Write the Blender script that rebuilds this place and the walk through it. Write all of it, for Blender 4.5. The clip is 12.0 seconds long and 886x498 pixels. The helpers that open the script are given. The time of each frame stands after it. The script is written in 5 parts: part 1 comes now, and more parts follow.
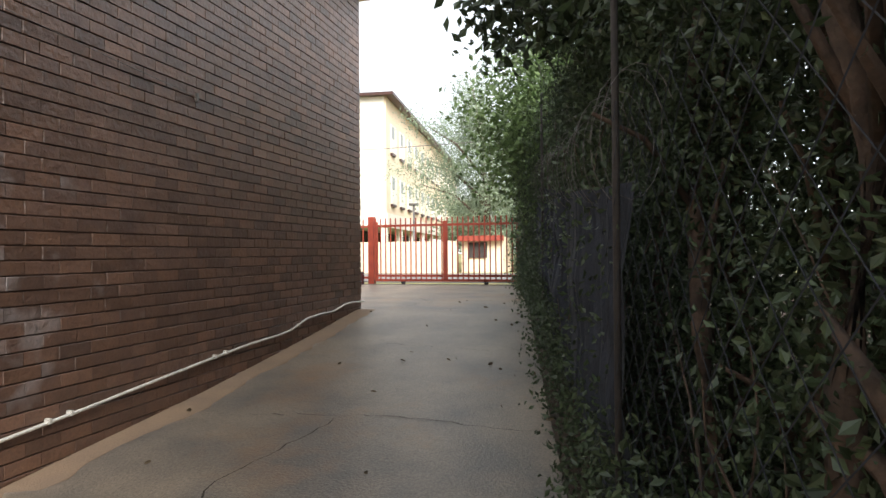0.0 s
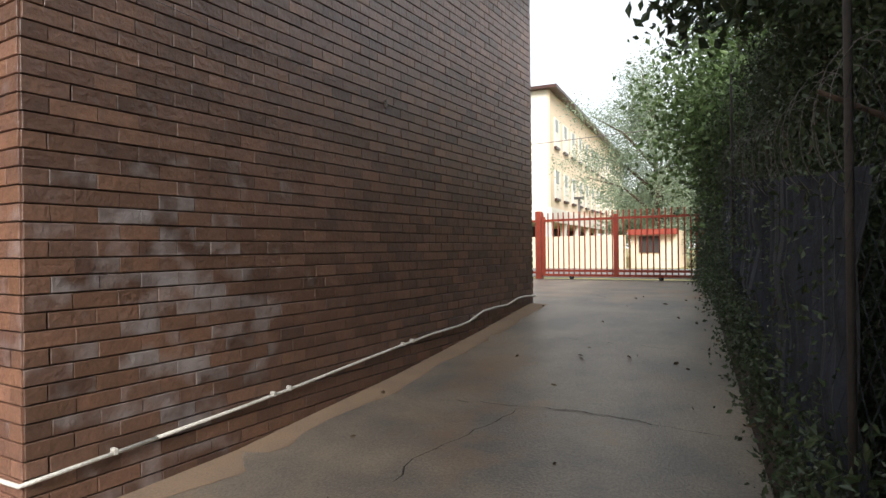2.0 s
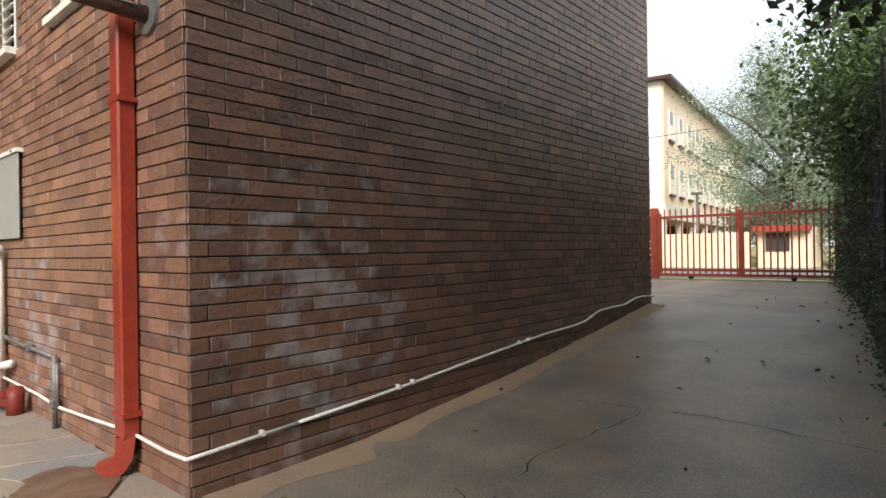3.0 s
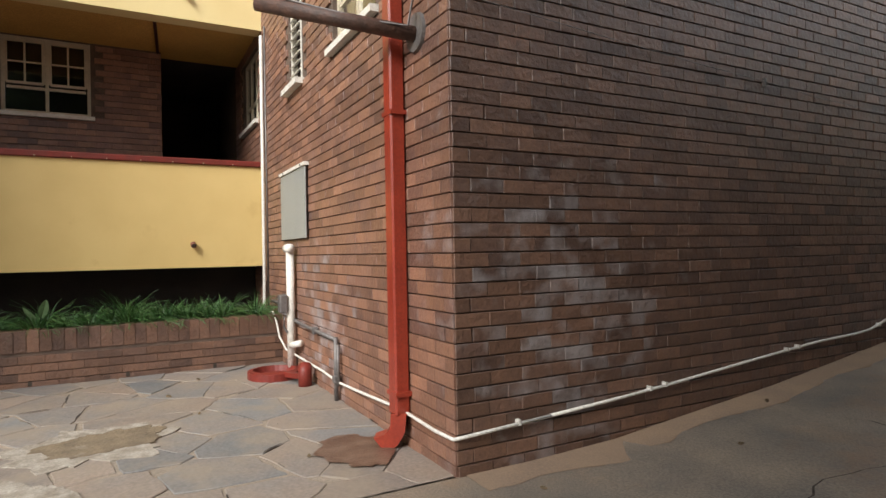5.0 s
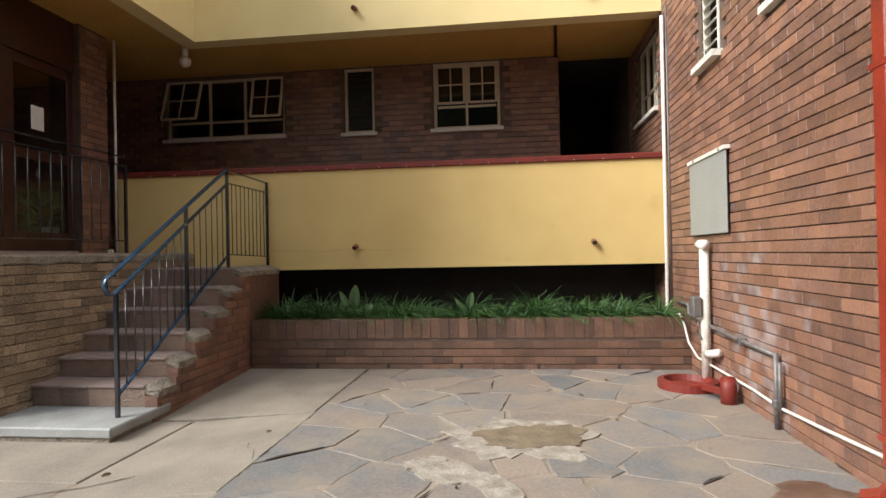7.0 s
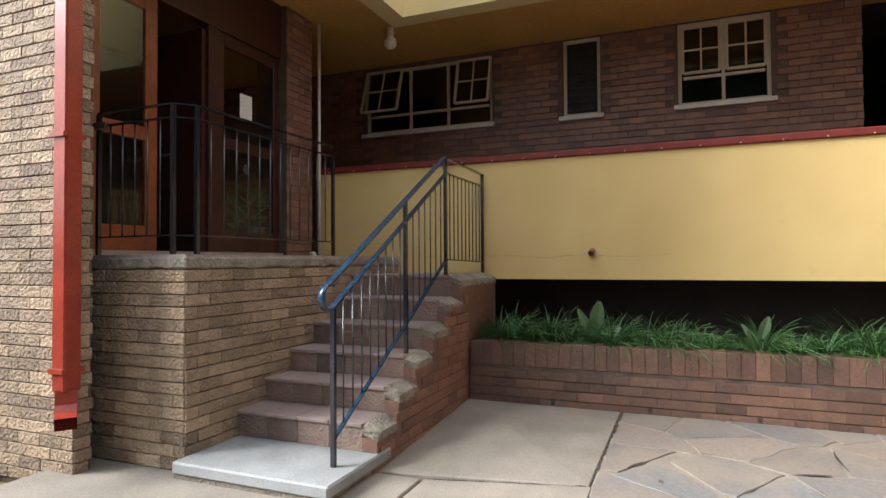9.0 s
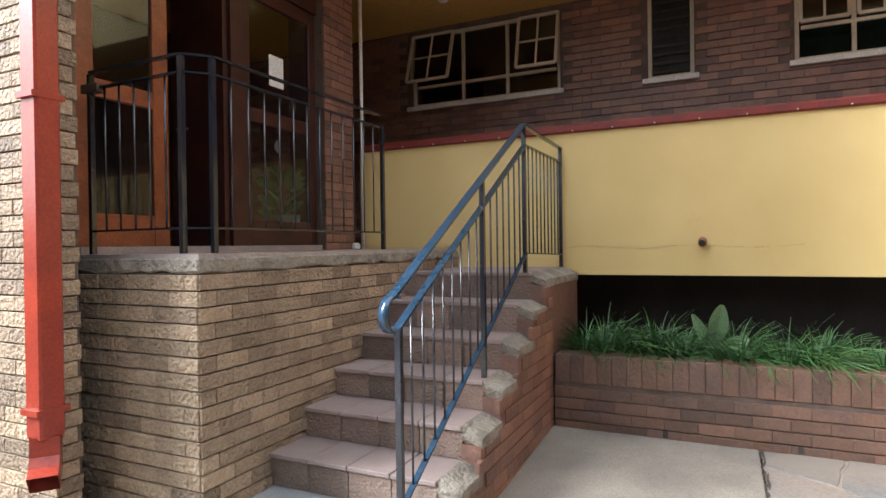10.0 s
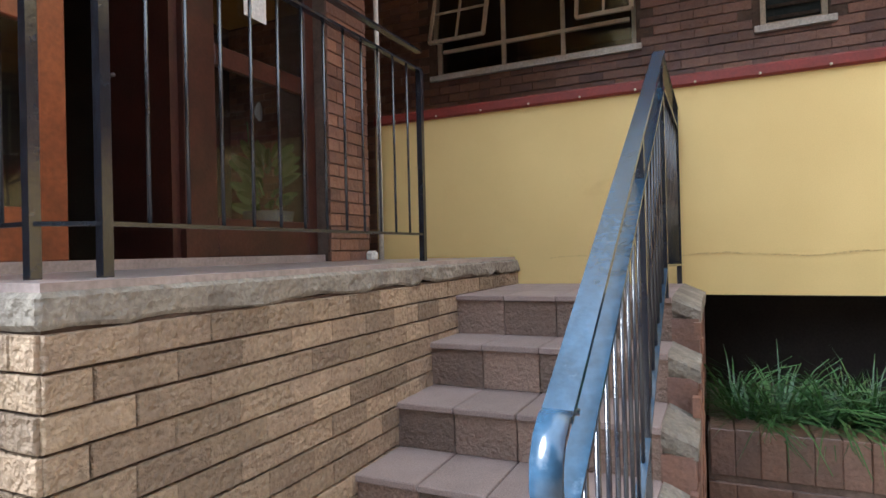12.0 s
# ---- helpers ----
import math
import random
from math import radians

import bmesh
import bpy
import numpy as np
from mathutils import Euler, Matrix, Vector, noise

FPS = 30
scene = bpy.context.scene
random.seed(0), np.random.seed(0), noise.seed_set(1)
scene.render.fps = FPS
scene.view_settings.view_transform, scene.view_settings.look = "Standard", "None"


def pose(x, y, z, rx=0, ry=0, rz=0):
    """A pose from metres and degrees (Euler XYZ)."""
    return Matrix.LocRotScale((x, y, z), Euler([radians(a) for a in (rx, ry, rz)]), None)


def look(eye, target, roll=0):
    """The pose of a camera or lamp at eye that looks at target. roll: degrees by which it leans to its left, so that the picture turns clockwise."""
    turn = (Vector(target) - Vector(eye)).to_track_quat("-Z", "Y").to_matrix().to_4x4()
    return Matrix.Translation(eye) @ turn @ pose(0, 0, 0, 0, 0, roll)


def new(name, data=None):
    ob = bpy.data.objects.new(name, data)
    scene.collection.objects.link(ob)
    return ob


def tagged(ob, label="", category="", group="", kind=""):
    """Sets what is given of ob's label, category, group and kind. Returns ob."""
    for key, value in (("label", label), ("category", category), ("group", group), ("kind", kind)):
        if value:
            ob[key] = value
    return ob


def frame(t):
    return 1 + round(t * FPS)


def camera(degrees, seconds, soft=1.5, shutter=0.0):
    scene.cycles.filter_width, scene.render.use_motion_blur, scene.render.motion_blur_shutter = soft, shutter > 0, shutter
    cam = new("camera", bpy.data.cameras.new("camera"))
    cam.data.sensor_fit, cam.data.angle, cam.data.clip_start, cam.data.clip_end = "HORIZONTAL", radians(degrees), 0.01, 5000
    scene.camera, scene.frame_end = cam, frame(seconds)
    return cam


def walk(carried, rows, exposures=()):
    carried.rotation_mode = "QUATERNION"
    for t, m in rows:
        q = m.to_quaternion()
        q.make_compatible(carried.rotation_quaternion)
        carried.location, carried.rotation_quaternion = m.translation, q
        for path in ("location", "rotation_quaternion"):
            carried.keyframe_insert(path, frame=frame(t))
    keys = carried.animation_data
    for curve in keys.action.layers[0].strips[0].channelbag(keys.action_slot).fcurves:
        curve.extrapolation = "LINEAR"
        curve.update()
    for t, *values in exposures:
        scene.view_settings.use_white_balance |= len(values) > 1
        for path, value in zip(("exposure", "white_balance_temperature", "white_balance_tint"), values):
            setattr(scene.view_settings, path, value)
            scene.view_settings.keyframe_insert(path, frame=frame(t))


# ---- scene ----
cam = camera(73.7, 12.0)
PATH = [
    (0, (0.249, 0.4, 1.308), (-0.289, 2.327, 1.321), -0.5),
    (0.5, (0.222, 0.361, 1.295), (-0.377, 2.269, 1.304), -0.5),
    (1, (0.19, 0.317, 1.298), (-0.517, 2.188, 1.304), -0.5),
    (1.5, (0.159, 0.298, 1.287), (-0.707, 2.1, 1.294), -0.7),
    (2, (0.133, 0.293, 1.302), (-0.9, 2.006, 1.304), -0.7),
    (2.5, (0.106, 0.234, 1.31), (-1.076, 1.848, 1.31), -0.7),
    (3, (0.077, 0.187, 1.3), (-1.24, 1.692, 1.304), -0.9),
    (3.2, (0.068, 0.165, 1.293), (-1.298, 1.626, 1.296), -0.9),
    (4.8, (0.036, 0.009, 1.301), (-1.677, 1.041, 1.307), -1.0),
    (5, (-0.038, 0.005, 1.293), (-1.802, 0.946, 1.302), -1.1),
    (5.5, (-0.138, -0.064, 1.31), (-2.023, 0.602, 1.317), -1.2),
    (6, (-0.298, -0.08, 1.333), (-2.273, 0.236, 1.342), -1.3),
    (6.5, (-0.399, -0.123, 1.336), (-2.399, -0.114, 1.352), -1.3),
    (7, (-0.526, -0.262, 1.327), (-2.511, -0.5, 1.343), -1.2),
    (7.5, (-0.745, -0.516, 1.335), (-2.698, -0.949, 1.352), -1.1),
    (7.7, (-0.867, -0.637, 1.333), (-2.807, -1.123, 1.349), -1.0),
    (9.3, (-2.071, -1.653, 1.366), (-3.904, -2.452, 1.386), -0.6),
    (9.5, (-2.272, -1.815, 1.414), (-4.096, -2.633, 1.41), -0.9),
    (10, (-2.69, -2.184, 1.436), (-4.496, -3.042, 1.425), -0.8),
    (10.5, (-3.067, -2.493, 1.429), (-4.864, -3.37, 1.417), -0.7),
    (11, (-3.43, -2.778, 1.449), (-5.219, -3.671, 1.437), -0.7),
    (11.5, (-3.775, -3.085, 1.459), (-5.576, -3.957, 1.452), -0.7),
    (12, (-4.135, -3.33, 1.458), (-5.948, -4.176, 1.468), -1.4),
]
walk(cam, [(t, look(eye, target, roll)) for t, eye, target, roll in PATH], exposures=[(0.0, 0.95, 6350, 10), (3.2, 0.42, 6300, 10), (5.0, 0.35, 6300, 10), (6.5, 0.62, 6250, 10), (7.7, 0.65, 6200, 10), (9.5, 1.35, 5750, 9), (10.5, 1.9, 5600, 8), (12.0, 2.05, 5450, 8)])

# ---- light ----
SUN_AZ, SUN_EL = 146.0, 37.0
world = bpy.data.worlds.new("sky")
scene.world = world
world.use_nodes = True
wn = world.node_tree
sky = wn.nodes.new("ShaderNodeTexSky")
sky.sky_type, sky.sun_disc = "NISHITA", False
sky.sun_elevation, sky.sun_rotation = radians(SUN_EL), radians(SUN_AZ)
sky.dust_density, sky.air_density = 4.0, 1.0
haze = wn.nodes.new("ShaderNodeMix")
haze.data_type = "RGBA"
haze.inputs[0].default_value = 0.65
haze.inputs[7].default_value = (9.0, 9.2, 9.2, 1)
wn.links.new(sky.outputs[0], haze.inputs[6])
wn.links.new(haze.outputs[2], wn.nodes["Background"].inputs[0])
wn.nodes["Background"].inputs[1].default_value = 0.12
sun_data = bpy.data.lights.new("sun", "SUN")
sun_data.energy, sun_data.angle, sun_data.color = 3.6, radians(28), (1.0, 0.965, 0.91)
sun = new("sun", sun_data)
sa, se = radians(SUN_AZ), radians(SUN_EL)
sun.matrix_world = look((math.sin(sa) * math.cos(se) * 20, math.cos(sa) * math.cos(se) * 20, 20 * math.sin(se)), (0, 0, 0))


# ---- materials ----
def mat(name, c1, c2=None, scale=6.0, rough=0.8, bump=0.2, metal=0.0, fine=60.0, vary=0.0, island=False, stain=None, stain_scale=1.2, stain_lo=0.55, spec=0.5, bump_scale=None, grain=0.45, depth=0.01):
    """Two-scale noise colour, fine relief, optional per-piece variation and stains."""
    m = bpy.data.materials.new(name)
    m.use_nodes = True
    nt = m.node_tree
    N, L = nt.nodes, nt.links
    b = N["Principled BSDF"]
    b.inputs["Roughness"].default_value, b.inputs["Metallic"].default_value = rough, metal
    b.inputs["Specular IOR Level"].default_value = spec
    geo = N.new("ShaderNodeNewGeometry")
    n1, n2 = N.new("ShaderNodeTexNoise"), N.new("ShaderNodeTexNoise")
    for n, s in ((n1, scale), (n2, fine)):
        L.new(geo.outputs["Position"], n.inputs["Vector"])
        n.inputs["Scale"].default_value = s
        n.inputs["Detail"].default_value = 5
    mix = N.new("ShaderNodeMix")
    mix.data_type = "RGBA"
    mix.inputs[6].default_value = (*c1, 1)
    mix.inputs[7].default_value = (*(c2 or [v * 0.7 for v in c1]), 1)
    ramp = N.new("ShaderNodeMapRange")
    ramp.inputs[1].default_value, ramp.inputs[2].default_value = 0.35, 0.65
    L.new(n1.outputs[0], ramp.inputs[0])
    col = mix.outputs[2]
    if vary:
        if island:
            rnd = geo.outputs["Random Per Island"]
        else:
            rnd = N.new("ShaderNodeObjectInfo").outputs["Random"]
        avg = N.new("ShaderNodeMath")
        avg.operation = "MULTIPLY_ADD"
        avg.inputs[1].default_value, avg.inputs[2].default_value = 0.65, 0.0
        L.new(rnd, avg.inputs[0])
        add = N.new("ShaderNodeMath")
        add.operation = "MULTIPLY_ADD"
        add.inputs[1].default_value = 0.35
        L.new(ramp.outputs[0], add.inputs[0])
        L.new(avg.outputs[0], add.inputs[2])
        L.new(add.outputs[0], mix.inputs[0])
        hsv = N.new("ShaderNodeHueSaturation")
        fr = N.new("ShaderNodeMath")
        fr.operation = "MULTIPLY"
        fr.inputs[1].default_value = 7.31
        L.new(rnd, fr.inputs[0])
        fr2 = N.new("ShaderNodeMath")
        fr2.operation = "FRACT"
        L.new(fr.outputs[0], fr2.inputs[0])
        mr = N.new("ShaderNodeMapRange")
        mr.inputs[3].default_value, mr.inputs[4].default_value = 1 - vary, 1 + vary
        L.new(fr2.outputs[0], mr.inputs[0])
        L.new(mr.outputs[0], hsv.inputs["Value"])
        L.new(col, hsv.inputs["Color"])
        col = hsv.outputs[0]
    else:
        L.new(ramp.outputs[0], mix.inputs[0])
    fm = N.new("ShaderNodeMix")
    fm.data_type, fm.blend_type = "RGBA", "MULTIPLY"
    fm.inputs[0].default_value = grain
    fr3 = N.new("ShaderNodeMapRange")
    fr3.inputs[1].default_value, fr3.inputs[2].default_value, fr3.inputs[3].default_value, fr3.inputs[4].default_value = 0.3, 0.7, 0.55, 1.3
    fr3.clamp = True
    L.new(n2.outputs[0], fr3.inputs[0])
    L.new(col, fm.inputs[6])
    L.new(fr3.outputs[0], fm.inputs[7])
    col = fm.outputs[2]
    if stain:
        n3 = N.new("ShaderNodeTexNoise")
        L.new(geo.outputs["Position"], n3.inputs["Vector"])
        n3.inputs["Scale"].default_value, n3.inputs["Detail"].default_value = stain_scale, 8
        n3.inputs["Roughness"].default_value = 0.65
        sr = N.new("ShaderNodeMapRange")
        sr.inputs[1].default_value, sr.inputs[2].default_value = stain_lo, stain_lo + 0.15
        L.new(n3.outputs[0], sr.inputs[0])
        sm = N.new("ShaderNodeMix")
        sm.data_type = "RGBA"
        sm.inputs[7].default_value = (*stain, 1)
        k = N.new("ShaderNodeMath")
        k.operation = "MULTIPLY"
        k.inputs[1].default_value = 0.7
        L.new(sr.outputs[0], k.inputs[0])
        L.new(k.outputs[0], sm.inputs[0])
        L.new(col, sm.inputs[6])
        col = sm.outputs[2]
    L.new(col, b.inputs["Base Color"])
    if bump:
        bp = N.new("ShaderNodeBump")
        bp.inputs["Strength"].default_value, bp.inputs["Distance"].default_value = bump, depth
        src = n2
        if bump_scale:
            src = N.new("ShaderNodeTexNoise")
            L.new(geo.outputs["Position"], src.inputs["Vector"])
            src.inputs["Scale"].default_value, src.inputs["Detail"].default_value = bump_scale, 6
        L.new(src.outputs[0], bp.inputs["Height"])
        L.new(bp.outputs[0], b.inputs["Normal"])
    return m


def brick_mat(name, island, c1, c2, rough=0.46, spec=0.6):
    """Rustic face brick with salt bloom low on the wall by the corner."""
    m = mat(name, c1, c2, 9, rough, 0.8, fine=70, vary=0.26, island=island, bump_scale=30, spec=spec, depth=0.012)
    N, L = m.node_tree.nodes, m.node_tree.links
    b = N["Principled BSDF"]
    old = b.inputs["Base Color"].links[0].from_socket
    geo = N.new("ShaderNodeNewGeometry")
    n = N.new("ShaderNodeTexNoise")
    n.inputs["Scale"].default_value, n.inputs["Detail"].default_value = 5.0, 6
    L.new(geo.outputs["Position"], n.inputs["Vector"])
    dist = N.new("ShaderNodeVectorMath")
    dist.operation = "DISTANCE"
    dist.inputs[1].default_value = (-3.0, 2.5, 0.85)
    L.new(geo.outputs["Position"], dist.inputs[0])
    d2 = N.new("ShaderNodeVectorMath")
    d2.operation = "DISTANCE"
    d2.inputs[1].default_value = (-5.6, 1.65, 0.6)
    L.new(geo.outputs["Position"], d2.inputs[0])
    mn = N.new("ShaderNodeMath")
    mn.operation = "MINIMUM"
    L.new(dist.outputs["Value"], mn.inputs[0])
    L.new(d2.outputs["Value"], mn.inputs[1])
    ma = N.new("ShaderNodeMath")
    ma.operation = "MULTIPLY_ADD"
    ma.inputs[1].default_value, ma.inputs[2].default_value = -0.26, 0.12
    L.new(mn.outputs[0], ma.inputs[0])
    ad = N.new("ShaderNodeMath")
    L.new(n.outputs[0], ad.inputs[0])
    L.new(ma.outputs[0], ad.inputs[1])
    r = N.new("ShaderNodeMapRange")
    r.inputs[1].default_value, r.inputs[2].default_value, r.inputs[4].default_value = 0.64, 0.92, 0.42
    own = geo.outputs["Random Per Island"] if island else N.new("ShaderNodeObjectInfo").outputs["Random"]
    each = N.new("ShaderNodeMath")
    each.operation = "MULTIPLY_ADD"
    each.inputs[1].default_value = 0.3
    L.new(own, each.inputs[0])
    L.new(ad.outputs[0], each.inputs[2])
    L.new(each.outputs[0], r.inputs[0])
    sm = N.new("ShaderNodeMix")
    sm.data_type = "RGBA"
    sm.inputs[7].default_value = (0.55, 0.52, 0.52, 1)
    L.new(r.outputs[0], sm.inputs[0])
    L.new(old, sm.inputs[6])
    L.new(sm.outputs[2], b.inputs["Base Color"])
    return m


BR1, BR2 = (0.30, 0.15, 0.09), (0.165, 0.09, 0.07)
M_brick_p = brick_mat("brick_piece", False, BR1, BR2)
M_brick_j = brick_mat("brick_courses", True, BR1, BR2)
# Darker copy of the bricks above: driveway wall's shade put into the colour
M_brown_shade_p = brick_mat("brown_shade_brick_piece", False, (0.195, 0.103, 0.064), (0.102, 0.06, 0.046), 0.4, 0.8)
M_brown_shade_j = brick_mat("brown_shade_brick_courses", True, (0.195, 0.103, 0.064), (0.102, 0.06, 0.046), 0.4, 0.8)
M_buff_p = mat("buff_brick_piece", (0.43, 0.315, 0.20), (0.275, 0.195, 0.13), 9, 0.75, 0.9, vary=0.3, bump_scale=42, depth=0.045)
M_buff_j = mat("buff_brick_courses", (0.43, 0.315, 0.20), (0.275, 0.195, 0.13), 9, 0.75, 0.9, vary=0.3, island=True, bump_scale=42, depth=0.045)
M_mortar = mat("mortar", (0.15, 0.105, 0.078), (0.10, 0.072, 0.056), 8, 0.95, 0.4)
M_drive = mat("driveway_concrete", (0.27, 0.215, 0.16), (0.155, 0.135, 0.115), 1.8, 0.46, 0.5, fine=70, grain=0.75, stain=(0.30, 0.17, 0.085), stain_scale=0.7, stain_lo=0.54)
M_slab = mat("slab_concrete", (0.29, 0.25, 0.20), (0.215, 0.185, 0.15), 2.2, 0.85, 0.3, fine=90, stain=(0.24, 0.21, 0.17), stain_scale=2.5)
M_pale_slab = mat("pale_slab", (0.34, 0.345, 0.335), (0.26, 0.265, 0.255), 3, 0.7, 0.3, fine=110, stain=(0.24, 0.22, 0.19), stain_scale=4, stain_lo=0.56)
M_cap = mat("cap_concrete", (0.34, 0.30, 0.24), (0.22, 0.19, 0.15), 5, 0.9, 1.0, bump_scale=30, stain=(0.15, 0.125, 0.10), stain_scale=9, stain_lo=0.5, depth=0.03)
M_flag = mat("flagstone", (0.29, 0.225, 0.175), (0.165, 0.178, 0.185), 2.4, 0.6, 0.5, fine=45, vary=0.12, bump_scale=9, stain=(0.285, 0.235, 0.18), stain_scale=1.6, stain_lo=0.47)
M_lime = mat("crumbled_mortar", (0.39, 0.355, 0.30), (0.24, 0.205, 0.16), 9, 0.95, 1.0, bump_scale=20, stain=(0.24, 0.2, 0.15), stain_scale=5)
M_grout = mat("paving_grout", (0.32, 0.265, 0.205), (0.24, 0.20, 0.155), 4, 0.9, 0.6, bump_scale=30)
M_patch = mat("worn_earth_patch", (0.215, 0.165, 0.105), (0.15, 0.115, 0.075), 7, 0.95, 1.0, bump_scale=22, stain=(0.28, 0.24, 0.18), stain_scale=5.0, stain_lo=0.58)
M_tile = mat("stair_tile", (0.34, 0.255, 0.225), (0.25, 0.19, 0.17), 8, 0.7, 0.5, fine=160, vary=0.13)
M_riser = mat("stair_riser_tile", (0.30, 0.20, 0.15), (0.19, 0.14, 0.11), 12, 0.8, 1.0, fine=120, vary=0.25, bump_scale=60, depth=0.02)
M_porch = mat("porch_floor", (0.38, 0.31, 0.28), (0.30, 0.245, 0.225), 5, 0.3, 0.2)
M_yellow = mat("yellow_paint", (0.76, 0.56, 0.225), (0.71, 0.515, 0.20), 1.6, 0.75, 0.06, fine=160, grain=0.1, stain=(0.60, 0.41, 0.15), stain_scale=1.8, stain_lo=0.62)
M_watermark = mat("water_mark", (0.60, 0.42, 0.17), (0.70, 0.51, 0.20), 9, 0.8, 0.0)
M_cream = mat("cream_paint", (0.80, 0.66, 0.33), (0.76, 0.61, 0.29), 1.6, 0.75, 0.06, fine=160, grain=0.1)
M_soffit = mat("ochre_soffit", (0.62, 0.36, 0.09), (0.54, 0.31, 0.075), 1.2, 0.8, 0.1)
M_red = mat("red_paint", (0.33, 0.045, 0.022), (0.26, 0.035, 0.02), 5, 0.3, 0.12, stain=(0.2, 0.06, 0.04), stain_scale=7, stain_lo=0.63)
M_coping = mat("red_coping", (0.21, 0.024, 0.014), (0.15, 0.022, 0.014), 6, 0.55, 0.2)
M_gate = mat("gate_red_oxide", (0.32, 0.055, 0.03), (0.24, 0.04, 0.025), 5, 0.5, 0.1)
M_black = mat("black_enamel", (0.022, 0.024, 0.032), (0.013, 0.014, 0.02), 20, 0.16, 0.06, fine=90, spec=0.85)
M_blue = mat("rail_enamel", (0.026, 0.055, 0.095), (0.017, 0.036, 0.062), 14, 0.2, 0.1, fine=50, spec=0.7, stain=(0.09, 0.13, 0.18), stain_scale=16, stain_lo=0.62)
M_white = mat("white_paint", (0.78, 0.75, 0.68), (0.68, 0.65, 0.58), 10, 0.5, 0.1, stain=(0.5, 0.45, 0.38), stain_scale=9, stain_lo=0.62)
M_frame = mat("cream_frame", (0.62, 0.54, 0.40), (0.54, 0.47, 0.34), 9, 0.5, 0.1)
M_grey = mat("grey_metal_box", (0.30, 0.315, 0.30), (0.27, 0.285, 0.275), 3, 0.45, 0.05)
M_galv = mat("grey_pipe", (0.22, 0.20, 0.19), (0.14, 0.13, 0.125), 12, 0.5, 0.3, metal=0.4)
M_rust = mat("rust_pipe", (0.12, 0.06, 0.04), (0.07, 0.04, 0.03), 14, 0.6, 0.5)
M_clay = mat("clay_spout", (0.30, 0.12, 0.065), (0.20, 0.08, 0.05), 12, 0.7, 0.3)
M_wood = mat("varnished_timber", (0.28, 0.078, 0.025), (0.18, 0.048, 0.017), 5, 0.35, 0.2, fine=45)
M_dwood = mat("dark_timber", (0.065, 0.02, 0.013), (0.04, 0.014, 0.01), 5, 0.4, 0.2)
# Rooms, recesses and openings: shade is put into this dark colour; posts share it
M_dark = mat("dark_and_room_shade", (0.05, 0.04, 0.035), (0.035, 0.03, 0.028), 3, 0.9, 0.1)
M_soil = mat("soil", (0.07, 0.045, 0.03), (0.04, 0.028, 0.02), 12, 0.95, 1.0, bump_scale=30)
M_grass = mat("verge", (0.30, 0.24, 0.10), (0.16, 0.17, 0.06), 0.8, 0.95, 0.6)
M_road = mat("asphalt", (0.20, 0.18, 0.17), (0.15, 0.14, 0.13), 2, 0.9, 0.3)
M_paper = mat("paper", (0.8, 0.8, 0.78), (0.75, 0.75, 0.73), 4, 0.7, 0.0)
M_bark = mat("bark", (0.13, 0.085, 0.06), (0.06, 0.042, 0.032), 9, 0.95, 0.9, bump_scale=35)
M_farwall = mat("far_plaster", (0.78, 0.63, 0.46), (0.73, 0.58, 0.42), 0.5, 0.8, 0.05)
M_farwhite = mat("far_white", (0.8, 0.75, 0.66), (0.75, 0.7, 0.6), 0.5, 0.8, 0.05)
M_net = mat("shade_net", (0.035, 0.04, 0.055), (0.02, 0.024, 0.032), 6, 0.9, 0.6)
# dirt in cracks and joints, also the painted shade inside small holes
M_crack = mat("dirt_and_shade_dark", (0.07, 0.055, 0.042), (0.04, 0.032, 0.026), 20, 1.0, 0.2)
M_wet = mat("damp_stain", (0.11, 0.06, 0.04), (0.20, 0.13, 0.09), 7, 0.3, 0.3)


def leaf_mat(name, c1, c2, trans=0.25, rough=0.45):
    m = mat(name, c1, c2, 3, rough, 0.0, vary=0.4, island=True)
    N, L = m.node_tree.nodes, m.node_tree.links
    out, b = N["Material Output"], N["Principled BSDF"]
    t = N.new("ShaderNodeBsdfTranslucent")
    L.new(b.inputs["Base Color"].links[0].from_socket, t.inputs[0])
    s = N.new("ShaderNodeMixShader")
    s.inputs[0].default_value = trans
    L.new(b.outputs[0], s.inputs[1])
    L.new(t.outputs[0], s.inputs[2])
    L.new(s.outputs[0], out.inputs[0])
    return m


M_leaf = leaf_mat("hedge_leaf", (0.075, 0.105, 0.048), (0.042, 0.062, 0.03))
M_leaf2 = leaf_mat("tree_leaf", (0.17, 0.25, 0.09), (0.09, 0.15, 0.05))
M_leaf4 = leaf_mat("privet_leaf", (0.19, 0.27, 0.10), (0.10, 0.16, 0.06))
M_leaf3 = leaf_mat("willowy_leaf", (0.30, 0.36, 0.24), (0.19, 0.25, 0.16))
M_blade = leaf_mat("border_blade", (0.085, 0.19, 0.055), (0.04, 0.105, 0.032), 0.2, 0.35)
M_pale = leaf_mat("pale_leaf", (0.22, 0.33, 0.17), (0.16, 0.26, 0.12), 0.2, 0.4)
M_sand = mat("washed_sand", (0.30, 0.205, 0.13), (0.245, 0.17, 0.115), 3, 0.95, 0.3, fine=90)
M_dry = leaf_mat("dry_leaf", (0.20, 0.14, 0.07), (0.10, 0.07, 0.04), 0.1, 0.7)


